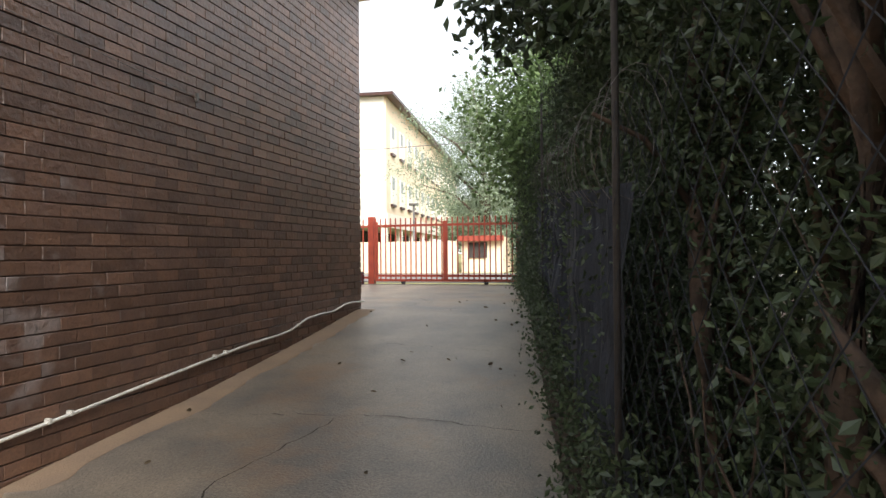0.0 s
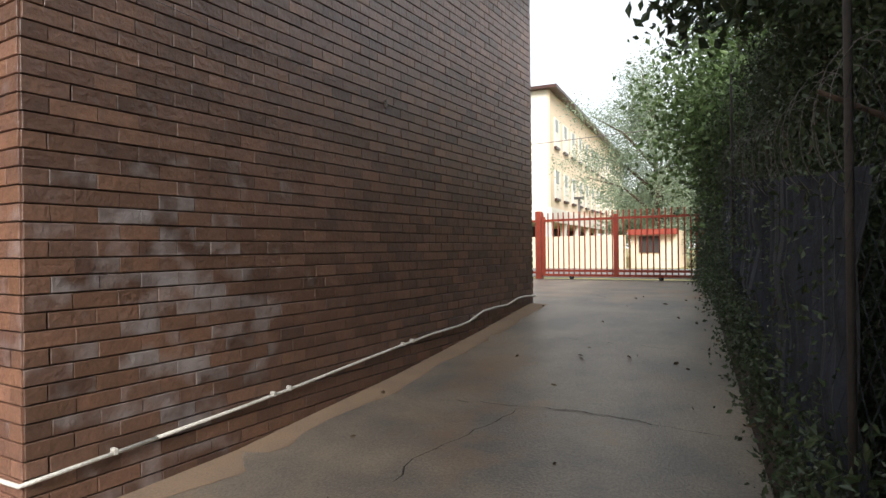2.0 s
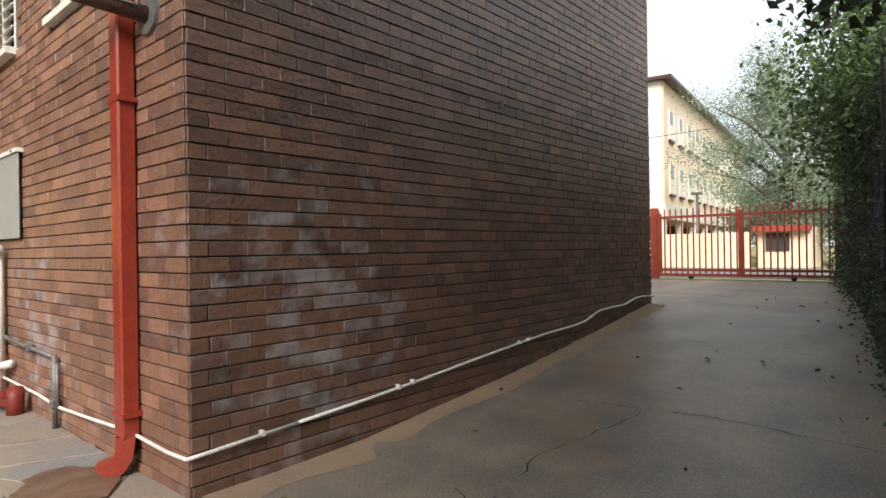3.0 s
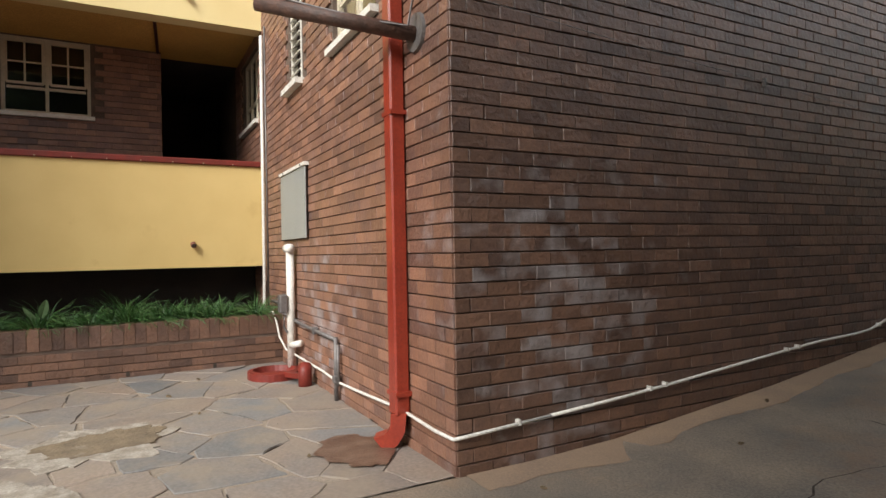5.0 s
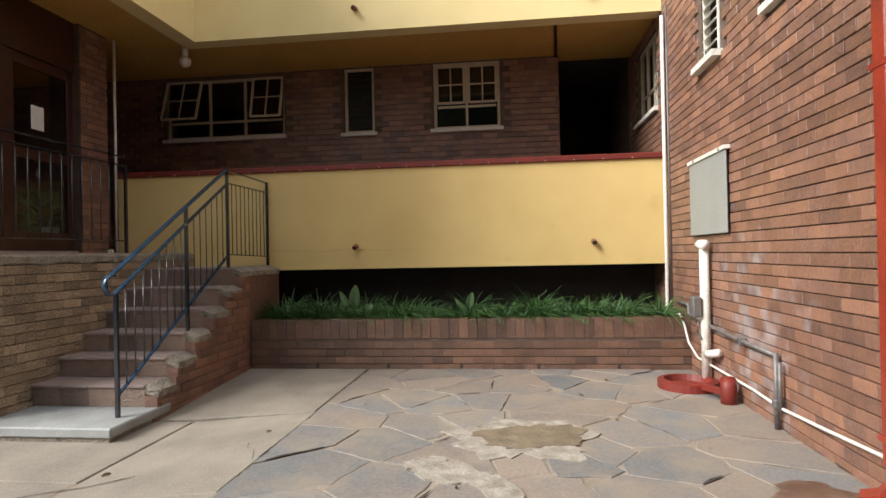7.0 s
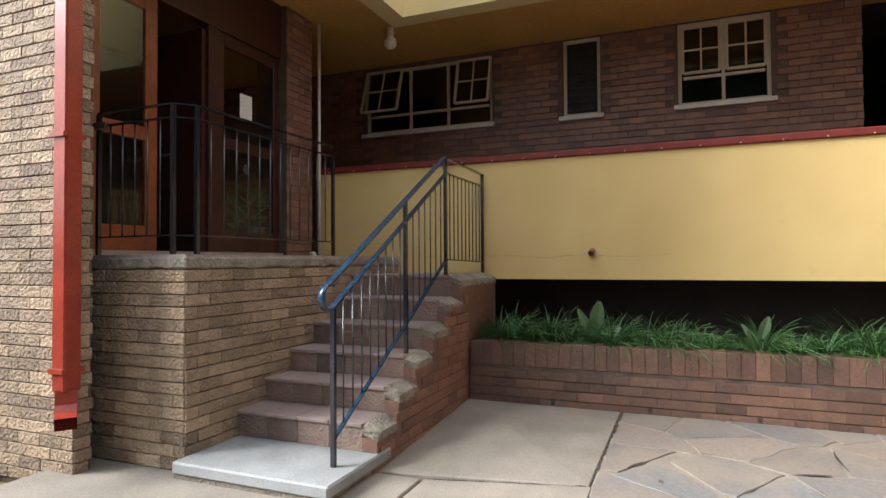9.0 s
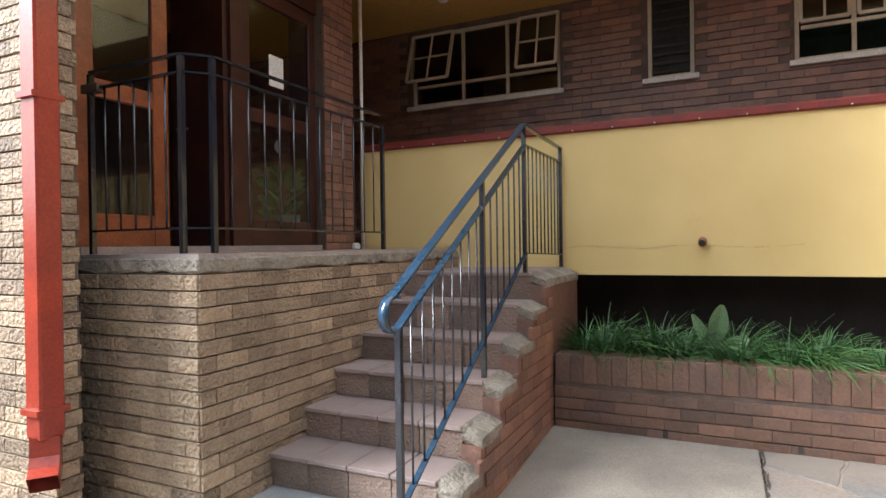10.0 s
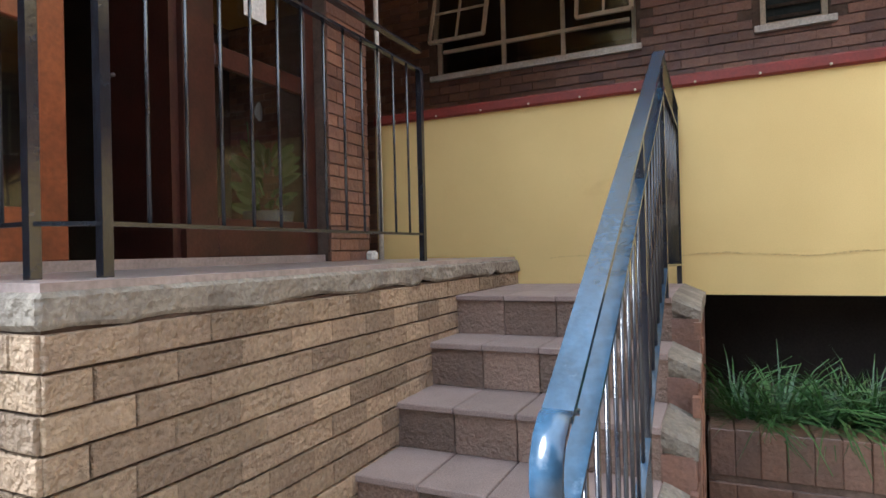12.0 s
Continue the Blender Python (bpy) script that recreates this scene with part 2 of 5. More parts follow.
def glass_mat(name, tint=(0.9, 0.93, 0.93)):
    m = bpy.data.materials.new(name)
    m.use_nodes = True
    b = m.node_tree.nodes["Principled BSDF"]
    b.inputs["Base Color"].default_value = (*tint, 1)
    b.inputs["Roughness"].default_value = 0.02
    b.inputs["Transmission Weight"].default_value = 1.0
    b.inputs["IOR"].default_value = 1.45
    return m


M_glass = glass_mat("window_glass")


# ---- mesh tools ----
def obj_from(name, verts, faces, material, parent=None, label=""):
    me = bpy.data.meshes.new(name)
    me.from_pydata(verts, [], faces)
    me.materials.append(material)
    ob = new(name, me)
    ob.parent = parent
    if label:
        ob["label"] = label
    return ob


def part(name, bm, material, parent=None, label="", smooth=False):
    me = bpy.data.meshes.new(name)
    bmesh.ops.recalc_face_normals(bm, faces=bm.faces)
    bm.to_mesh(me)
    bm.free()
    if smooth:
        for p in me.polygons:
            p.use_smooth = True
    me.materials.append(material)
    ob = new(name, me)
    ob.parent = parent
    if label:
        ob["label"] = label
    return ob


def add_box(bm, x0, x1, y0, y1, z0, z1, bevel=0.0):
    r = bmesh.ops.create_cube(bm, size=1.0)
    vs = r["verts"]
    for v in vs:
        v.co = Vector((x0 + (v.co.x + 0.5) * (x1 - x0), y0 + (v.co.y + 0.5) * (y1 - y0), z0 + (v.co.z + 0.5) * (z1 - z0)))
    if bevel:
        es = list({e for v in vs for e in v.link_edges})
        bmesh.ops.bevel(bm, geom=es, offset=bevel, segments=1, affect="EDGES")
    return bm


def box(name, x0, x1, y0, y1, z0, z1, material, parent=None, label="", bevel=0.0):
    x0, x1, y0, y1, z0, z1 = min(x0, x1), max(x0, x1), min(y0, y1), max(y0, y1), min(z0, z1), max(z0, z1)
    return part(name, add_box(bmesh.new(), x0, x1, y0, y1, z0, z1, bevel), material, parent, label)


def add_tube(bm, pts, r, seg=8, taper=None):
    """A round tube along a line of points."""
    pts = [Vector(p) for p in pts]
    rings = []
    for i, p in enumerate(pts):
        d = (pts[min(i + 1, len(pts) - 1)] - pts[max(i - 1, 0)]).normalized()
        a = d.cross(Vector((0, 0, 1)))
        if a.length < 0.05:
            a = d.cross(Vector((1, 0, 0)))
        a.normalize()
        b = d.cross(a)
        rr = r if taper is None else r + (taper - r) * i / (len(pts) - 1)
        rings.append([bm.verts.new(p + (a * math.cos(k * 2 * math.pi / seg) + b * math.sin(k * 2 * math.pi / seg)) * rr) for k in range(seg)])
    for q, w in zip(rings, rings[1:]):
        for k in range(seg):
            bm.faces.new((q[k], q[(k + 1) % seg], w[(k + 1) % seg], w[k]))
    bm.faces.new(rings[0])
    bm.faces.new(rings[-1])
    return bm


def tube(name, pts, r, material, parent=None, label="", seg=8, taper=None):
    return part(name, add_tube(bmesh.new(), pts, r, seg, taper), material, parent, label, smooth=True)


def add_bar(bm, a, b, w, h):
    """A flat bar from a to b, w wide across, h thick upward."""
    a, b = Vector(a), Vector(b)
    d = (b - a).normalized()
    s = d.cross(Vector((0, 0, 1)))
    if s.length < 0.05:
        s = Vector((0, 1, 0))
    s.normalize()
    u = s.cross(d)
    v = [bm.verts.new(p + s * i * w / 2 + u * j * h / 2) for p in (a, b) for i, j in ((-1, -1), (1, -1), (1, 1), (-1, 1))]
    for f in ((0, 1, 2, 3), (7, 6, 5, 4), (0, 4, 5, 1), (1, 5, 6, 2), (2, 6, 7, 3), (3, 7, 4, 0)):
        bm.faces.new([v[i] for i in f])
    return bm


def bar(name, a, b, w, h, material, parent=None, label=""):
    return part(name, add_bar(bmesh.new(), a, b, w, h), material, parent, label)


def thing(name, label, category, at=(0, 0, 0), group="", kind=""):
    e = new(name)
    e.empty_display_size = 0.1
    return tagged(e, label, category, group, kind)


RISE = ((2.2, 0.0), (2.85, 0.02), (3.4, 0.07), (4.57, 0.17), (5.37, 0.26), (6.36, 0.38), (7.66, 0.55), (8.3, 0.598))


def ground_z(y):
    """Height of the driveway: level by the yard, then climbing to the gate."""
    if y <= RISE[0][0]:
        return 0.0
    for (ya, za), (yb, zb) in zip(RISE, RISE[1:]):
        if y <= yb:
            return za + (zb - za) * (y - ya) / (yb - ya)
    return RISE[-1][1]


def yard_dip(x, y):
    """Fall of the paving towards the foot of the steps."""
    return -0.1 * min(1.0, max(0.0, (x + 7.27) / 1.85)) * min(1.0, max(0.0, (-1.97 - y) / 1.1))


# ---- ground ----
def sheet(name, xs, ys, zf, material, label, category):
    verts = [(x, y, zf(x, y)) for y in ys for x in xs]
    n = len(xs)
    faces = [(j * n + i, j * n + i + 1, (j + 1) * n + i + 1, (j + 1) * n + i) for j in range(len(ys) - 1) for i in range(n - 1)]
    ob = obj_from(name, verts, faces, material)
    return tagged(ob, label, category, kind="structure")


sheet("ground", [-400, -60, -20, -8, -3, 0, 3, 10, 40, 400], [-300, -40, -10, 0, 2.2, 3, 4, 5, 6, 7, 8, 12, 16, 40, 400], lambda x, y: ground_z(y) - (0.06 if y > 7.9 else 0.25), M_grass, "dry grassy soil around the buildings", "ground")


def edge_x(y):
    return 0.05 - 0.17 * (y - 3.37)


# driveway: one thick concrete slab, narrowing towards the gate
bm = bmesh.new()
ys = sorted([-9 + 0.5 * i for i in range(45)] + [2.2, 7.81])
rows_v = []
for y in ys:
    left = -2.98 if y > 1.65 else (-3.05 if y > -1.9 else -4.0)
    if y > 7.9:
        left = -5.4
    right = min(edge_x(y), 1.6)
    rows_v.append([bm.verts.new((left + (right - left) * k / 8, y, ground_z(y) + yard_dip(left + (right - left) * k / 8, y) - (0.0 if k < 8 else 0.004))) for k in range(9)] + [bm.verts.new((right, y, ground_z(y) - 0.2))])
for a, b in zip(rows_v, rows_v[1:]):
    for k in range(9):
        bm.faces.new((a[k], a[k + 1], b[k + 1], b[k]))
tagged(part("driveway", bm, M_drive), "worn stained concrete driveway with hairline cracks", "driveway", kind="structure")


def crack(pts, w=0.012, lift=0.003):
    """A wandering dirt-filled crack just above the slab."""
    rnd = random.Random(int(pts[0][0] * 100) + 7)
    out = []
    for (x0, y0), (x1, y1) in zip(pts, pts[1:]):
        n = max(2, int(math.hypot(x1 - x0, y1 - y0) / 0.09))
        for i in range(n):
            t = i / n
            out.append((x0 + (x1 - x0) * t + rnd.uniform(-0.025, 0.025), y0 + (y1 - y0) * t + rnd.uniform(-0.025, 0.025)))
    out.append(pts[-1])
    v, f = [], []
    for i, (x, y) in enumerate(out):
        ww = w * rnd.uniform(0.3, 1.0)
        v += [(x - ww / 2, y - ww / 2, ground_z(y) + yard_dip(x, y) + lift), (x + ww / 2, y + ww / 2, ground_z(y) + yard_dip(x, y) + lift)]
        if i:
            f.append((2 * i - 2, 2 * i - 1, 2 * i + 1, 2 * i))
    return tagged(obj_from("crack", v, f, M_crack), "thin dirt-filled crack in the concrete", "crack", "driveway cracks", "structure")


crack([(-2.3, 4.2), (-1.2, 4.35), (-0.4, 4.25), (-0.1, 4.3)])
crack([(-1.6, 4.3), (-1.85, 3.2), (-1.7, 2.4), (-2.4, 1.6)])
crack([(-2.0, 6.2), (-0.9, 6.1), (-0.5, 6.2)], 0.008)
crack([(-2.6, 9.2), (-2.2, 8.6), (-2.4, 8.1)], 0.01)
crack([(-2.0, 2.6), (-1.2, 2.2), (-0.6, 2.5)], 0.008)

rs = random.Random(3)
sv, sf = [], []
for i in range(90):
    y = 1.7 + i * 0.068
    w = 0.24 + 0.16 * noise.noise(Vector((y * 1.3, 0, 0))) + 0.07 * noise.noise(Vector((y * 6, 4, 0)))
    sv += [(-2.985, y, ground_z(y) + 0.007), (-2.985 + w, y, ground_z(y) + 0.003)]
    if i:
        sf.append((2 * i - 2, 2 * i - 1, 2 * i + 1, 2 * i))
tagged(obj_from("sand_drift", sv, sf, M_sand), "washed orange sand along the wall foot", "sand", kind="structure")
crack([(-7.2, -1.975), (-5.4, -1.965), (-3.05, -1.945)], 0.03)
crack([(-5.41, -3.0), (-5.41, -2.0)], 0.02)
crack([(-4.6, -2.2), (-4.35, -2.05), (-4.2, -1.98)], 0.008, 0.011)
crack([(-3.75, -3.3), (-3.95, -2.9), (-4.05, -2.7)], 0.01, 0.012)

# concrete slabs by the stairs
pav = tagged(new("pavement"), "pale cast concrete slabs beside the steps", "pavement", kind="structure")
for x0, x1, y0, y1 in ((-7.27, -5.42, -3.42, -1.98), (-5.40, -3.7, -3.06, -1.96), (-5.40, -4.02, -5.6, -3.08), (-4.0, -3.7, -3.6, -3.08), (-3.68, -2.4, -3.6, -1.94), (-4.0, -2.4, -6.2, -3.62), (-4.6, -2.4, -9.0, -6.22)):
    o = box("slab", x0, x1, y0, y1, -0.08, 0.006, M_slab, pav, bevel=0.008)
    for v in o.data.vertices:
        v.co.z += yard_dip(v.co.x, v.co.y)

# ---- walls of brick ----
COURSE, BL = 0.0872, 0.23


def brick_face(owner, origin, along, out, length, z0, z1, mp, mj, nearest=None, keep=None, seed=1, back=True, limit=300):
    """Courses of single bricks on a face. along, out: unit vectors; nearest(s, z) picks those that are objects of their own."""
    rnd = random.Random(seed)
    o, a, n = Vector(origin), Vector(along), Vector(out)
    up = Vector((0, 0, 1))
    h, ch = COURSE - 0.0078, 0.003
    shared = {}
    V, F = [], []
    count = 0

    def block(w):
        b = 0.02
        pts = []
        for d, c in ((-b, 0.0), (0.006, 0.0), (0.010, ch)):
            pts += [a * c + up * c + n * d, a * (w - c) + up * c + n * d, a * (w - c) + up * (h - c) + n * d, a * c + up * (h - c) + n * d]
        fs = []
        for r in (0, 4):
            for k in range(4):
                fs.append((r + k, r + (k + 1) % 4, r + 4 + (k + 1) % 4, r + 4 + k))
        fs.append((8, 9, 10, 11))
        return pts, fs

    nrow = int(round((z1 - z0) / COURSE))
    for j in range(nrow):
        s = -BL / 2 if j % 2 else 0.0
        s += rnd.uniform(-0.01, 0.01)
        z = z0 + j * COURSE
        while s < length - 0.02:
            s0, s1 = max(s, 0.0), min(s + BL - 0.004, length)
            s += BL
            w = s1 - s0
            if w < 0.03 or (keep and not keep(s0, s1, z, z + h)):
                continue
            off = rnd.uniform(-0.003, 0.003)
            if nearest and count < limit and nearest(s0 + w / 2, z):
                key = round(w, 2)
                if key not in shared:
                    p, f = block(key)
                    me = bpy.data.meshes.new("brick")
                    me.from_pydata(p, [], f)
                    me.materials.append(mp)
                    shared[key] = me
                ob = new("brick", shared[key])
                ob.location = o + a * s0 + up * z + n * off
                ob.parent = owner
                count += 1
            else:
                p, f = block(w)
                k = len(V)
                q = o + a * s0 + up * z + n * off
                V.extend([tuple(v + q) for v in p])
                F.extend([tuple(i + k for i in ff) for ff in f])
    if V:
        ob = obj_from("brickwork", V, F, mj, owner)
        ob["kind"] = "stuff"


def holed(name, axis, plane0, plane1, s0, s1, z0, z1, holes, material, label, category="wall"):
    """A thick wall with openings right through it. axis 'x': lies in x = plane0..plane1 and runs along y; 'y' the other way. holes: (s0, s1, z0, z1)."""
    ss = sorted({s0, s1, *[h[0] for h in holes], *[h[1] for h in holes]})
    zs = sorted({z0, z1, *[h[2] for h in holes], *[h[3] for h in holes]})
    bm = bmesh.new()
    for a, b in zip(ss, ss[1:]):
        run = None
        for c, d in zip(zs, zs[1:]):
            solid = not any(h[0] <= a and b <= h[1] and h[2] <= c and d <= h[3] for h in holes)
            if solid and run is None:
                run = c
            if run is not None and (not solid or d == zs[-1]):
                top = d if solid else c
                if axis == "x":
                    add_box(bm, plane0, plane1, a, b, run, top)
                else:
                    add_box(bm, a, b, plane0, plane1, run, top)
                run = None
    return tagged(part(name, bm, material), label, category, kind="structure")


def outside(holes, m=0.0):
    return lambda a, b, c, d: not any(h[0] - m < b and a < h[1] + m and h[2] - m < d and c < h[3] + m for h in holes)


# brick building by the driveway
TOP = 4.9
w_east = holed("wall_east", "x", -3.25, -3.008, 1.66, 7.85, -0.2, TOP, [], M_mortar, "long windowless brown face-brick wall beside the driveway, shade in its colour")
H2 = [(-6.72, -6.2, 3.14, 4.3), (-5.15, -4.12, 3.12, 4.3), (-9.75, -8.55, 3.2, 4.25)]
w_north = holed("wall_north", "y", 1.658, 1.9, -13.0, -3.01, -0.2, 7.0, H2, M_mortar, "sunlit orange-brown face-brick wall with pipes and windows")
holed("wall_gable", "y", 7.6, 7.85, -11.0, -3.25, -0.2, TOP, [], M_mortar, "brick end wall of the building")
tagged(box("roof", -11.3, -2.62, 1.9, 8.2, TOP, TOP + 0.14, M_cream, bevel=0.01), "thin flat roof edge with overhanging eaves", "roof", kind="structure")
tagged(box("roof", -11.0, -3.02, 1.66, 1.9, 7.0, 7.1, M_cream), "parapet top over the brick wall", "roof", kind="structure")
# room behind the windows: its shade is in the dark colour
tagged(box("floor_upper", -11.0, -3.26, 1.91, 7.6, 2.6, 2.7, M_dark), "floor inside the brick building, shade painted in", "floor", kind="structure")
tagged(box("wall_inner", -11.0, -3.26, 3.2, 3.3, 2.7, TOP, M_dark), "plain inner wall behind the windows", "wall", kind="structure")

# yellow veranda building
FZ = 4.32
tagged(box("parapet", -8.4, -8.2, -5.8, 1.65, 1.15, 2.47, M_yellow), "yellow painted veranda parapet with red top edge", "wall", kind="structure")
tagged(box("coping", -8.44, -8.165, -5.8, 1.65, 2.47, 2.545, M_coping, bevel=0.012), "dark red painted coping on the parapet", "trim", kind="structure")
# recess under the parapet: the dark colour paints its shade
tagged(box("plinth", -9.3, -8.9, -5.6, 1.65, -0.1, 1.17, M_dark), "recess wall beneath the veranda, shade painted in", "wall", kind="structure")
tagged(box("floor_veranda", -10.2, -8.41, -5.8, 1.65, 1.15, 1.4, M_dark), "veranda floor slab, shade painted in", "floor", kind="structure").location.z = 0.004
tagged(box("fascia", -8.45, -8.2, -4.57, 1.65, FZ, 7.2, M_cream), "pale yellow upper wall over the veranda", "wall", kind="structure")
tagged(box("fascia", -8.45, -4.72, -4.82, -4.572, FZ, 7.2, M_cream), "pale yellow upper wall over the porch", "wall", kind="structure")
tagged(box("ceiling", -10.2, -8.45, -9.0, 1.65, FZ + 0.07, FZ + 0.2, M_soffit), "ochre painted veranda ceiling", "ceiling", kind="structure")
tagged(box("ceiling", -8.45, -4.72, -9.0, -4.82, FZ + 0.073, FZ + 0.2, M_soffit), "ochre painted porch ceiling", "ceiling", kind="structure")
bar("ceiling_batten", (-8.46, 0.35, FZ + 0.055), (-9.89, 0.45, FZ + 0.055), 0.04, 0.03, M_dwood)
tagged(bpy.data.objects["ceiling_batten"], "dark joint batten across the veranda ceiling", "trim", kind="structure")
H3 = [(-6.05, -3.98, 3.34, 4.33), (-2.96, -2.46, 3.32, 4.38), (-1.49, -0.43, 3.32, 4.38)]
w_ver = holed("wall_veranda", "x", -10.2, -9.908, -9.0, 0.49, 1.2, FZ + 0.07, H3, M_mortar, "shaded brown brick veranda wall with three windows")
# passage and rooms: unlit look put into the dark colour
tagged(box("wall_passage", -13.0, -12.8, -9.0, 2.0, 1.2, FZ + 0.2, M_dark), "wall at the end of the passage, shade painted in", "wall", kind="structure")
tagged(box("wall_room", -12.8, -10.21, 0.3, 0.488, 1.2, FZ + 0.2, M_dark), "side wall of the passage, shade painted in", "wall", kind="structure")
tagged(box("ceiling", -13.0, -10.2, -9.0, 2.0, FZ + 0.076, FZ + 0.2, M_dark), "ceiling inside the rooms, shade painted in", "ceiling", kind="structure")
tagged(box("floor_room", -13.0, -10.2, -9.0, 2.0, 1.15, 1.4, M_dark), "room floor, shade painted in", "floor", kind="structure")
tagged(box("roof", -13.2, -4.9, -9.2, -4.83, 7.2, 7.35, M_cream), "flat roof over the porch wing", "roof", kind="structure")
tagged(box("roof", -13.2, -8.3, -4.83, 1.64, 7.205, 7.35, M_cream), "flat roof over the veranda wing", "roof", kind="structure")

# south wing with the porch
w_wing = tagged(box("wall_wing", -4.73, -4.608, -9.0, -5.338, -0.3, 7.2, M_mortar), "light buff rough brick wall with a red downpipe", "wall", kind="structure")
tagged(box("wall_back", -13.0, -4.7, -9.2, -9.0, -0.2, 7.2, M_dark), "plain wall closing the south side", "wall", kind="structure")
tagged(box("wall_far_side", 5.6, 5.8, -9.2, 13.0, -0.2, 1.9, M_mortar), "plain boundary wall behind the trees", "wall", kind="structure")
tagged(box("wall_close", -4.59, 5.6, -9.2, -9.02, -0.2, 1.9, M_mortar), "plain boundary wall across the yard", "wall", kind="structure")

# porch platform
platform = tagged(box("platform", -8.19, -4.918, -9.0, -4.653, -0.3, 1.31, M_mortar), "brick porch platform with a rough concrete cap", "porch", kind="structure")
bm = bmesh.new()
add_box(bm, -8.19, -4.9, -9.0, -4.63, 1.31, 1.392, 0.012)
bmesh.ops.subdivide_edges(bm, edges=[e for e in bm.edges if e.calc_length() > 1], cuts=48)
for v in bm.verts:
    if v.co.z < 1.36:
        v.co += Vector((noise.noise(v.co * 9) * 0.02, noise.noise(v.co * 9 + Vector((3, 1, 2))) * 0.02, noise.noise(v.co * 7) * 0.025))
part("cap", bm, M_cap, platform, "rough crumbling concrete edge")
box("floor_finish", -8.15, -4.912, -5.84, -4.642, 1.392, 1.412, M_porch, platform, "smooth pinkish porch floor")

# ---- small plans for repeated things ----
def window(name, axis, plane, s0, s1, z0, z1, cols, rows, label, sill=True, out=1.0, room=True, open_leaves=()):
    """A cream framed window in an opening: frame, mullions, panes, sill; axis as for holed(). out: which way the outside lies."""
    w = thing(name, label, "window", kind="structure")

    def slab(nm, a, b, c, d, d0, d1, m, par=None, lab=""):
        p0, p1 = plane + out * d0, plane + out * d1
        if axis == "x":
            return box(nm, p0, p1, a, b, c, d, m, par or w, lab)
        return box(nm, a, b, p0, p1, c, d, m, par or w, lab)

    f = 0.045
    bm = bmesh.new()
    for a, b, c, d in ((s0, s1, z0, z0 + f), (s0, s1, z1 - f, z1), (s0, s0 + f, z0 + f, z1 - f), (s1 - f, s1, z0 + f, z1 - f)):
        p = sorted((plane - out * 0.10, plane - out * 0.05))
        if axis == "x":
            add_box(bm, p[0], p[1], a, b, c, d)
        else:
            add_box(bm, a, b, p[0], p[1], c, d)
    part("window_frame", bm, M_frame, w)
    for c in cols:
        slab("mullion", c - 0.02, c + 0.02, z0 + f, z1 - f, -0.097, -0.053, M_frame)
    cs = [s0 + f, *cols, s1 - f]
    zz = [z0 + f, *[r for r in rows], z1 - f]
    for r in rows:
        for a, b in zip(cs, cs[1:]):
            slab("transom", a + 0.02, b - 0.02, r - 0.018, r + 0.018, -0.095, -0.055, M_frame)
    for a, b in zip(cs, cs[1:]):
        for c, d in zip(zz, zz[1:]):
            g = slab("pane", a + 0.005, b - 0.005, c + 0.005, d - 0.005, -0.079, -0.074, M_glass)
            g.visible_shadow = False
    if sill:
        slab("window_sill", s0 - 0.05, s1 + 0.05, z0 - 0.055, z0, -0.1, 0.06, M_white, lab="pale painted sill")
    return w


def glazing(w, plane, s0, s1, z0, z1, tilt=0.0):
    """A small-paned steel sash hung at its top, pushed open by tilt metres."""
    sash = part("sash", bmesh.new(), M_frame, w, "small-paned sash")
    bm = bmesh.new()
    n = Vector((1, 0, 0))

    def at(s, z):
        k = (z1 - z) / (z1 - z0)
        return Vector((plane + 0.02 + tilt * k, s, z))

    sm, zm = (s0 + s1) / 2, (z0 + z1) / 2
    for a, b, w2 in (((s0, z0), (s1, z0), 0.035), ((s0, z1), (s1, z1), 0.035), ((s0, z0), (s0, z1), 0.035), ((s1, z0), (s1, z1), 0.035), ((sm, z0), (sm, z1), 0.022), ((s0, zm), (s1, zm), 0.022)):
        add_bar(bm, at(*a), at(*b), w2, w2)
    bm.to_mesh(sash.data)
    bm.free()
    q = [at(s0, z0), at(s1, z0), at(s1, z1), at(s0, z1)]
    obj_from("sash_glass", [tuple(v) for v in q], [(0, 1, 2, 3)], M_glass, w).visible_shadow = False


w3 = window("window_1", "x", -9.9, -6.05, -3.98, 3.34, 4.33, [-5.3, -4.68], [3.62], "wide cream steel window with two top sashes pushed open")
glazing(w3, -9.93, -6.02, -5.42, 3.64, 4.3, 0.22)
glazing(w3, -9.93, -4.5, -4.0, 3.64, 4.3, 0.16)
win2 = window("window_2", "x", -9.9, -2.96, -2.46, 3.32, 4.38, [], [], "narrow dark window with a pale sill")
for o in win2.children:
    if o.name.startswith("pane"):
        o.data.materials[0] = mat("dark_louvre_glass", (0.03, 0.036, 0.032), (0.02, 0.025, 0.022), 8, 0.5, 0.1, spec=0.15)
for i in range(10):
    bm = add_bar(bmesh.new(), (-9.955, -2.9, 3.40 + i * 0.1), (-9.955, -2.52, 3.40 + i * 0.1), 0.05, 0.006)
    bmesh.ops.rotate(bm, verts=bm.verts, cent=(-9.955, -2.7, 3.40 + i * 0.1), matrix=Matrix.Rotation(radians(50), 3, "Y"))
    part("louvre_blade", bm, M_crack, win2)
w1 = window("window_3", "x", -9.9, -1.49, -0.43, 3.32, 4.38, [-0.96], [3.68], "cream cottage-pane window with a pale sill")
glazing(w1, -9.97, -1.43, -1.0, 3.74, 4.32)
glazing(w1, -9.97, -0.92, -0.49, 3.74, 4.32)
window("window_4", "y", 1.65, -5.15, -4.12, 3.12, 4.3, [-4.64], [3.5], "white framed upper window with a slanting-light sill", out=-1.0)
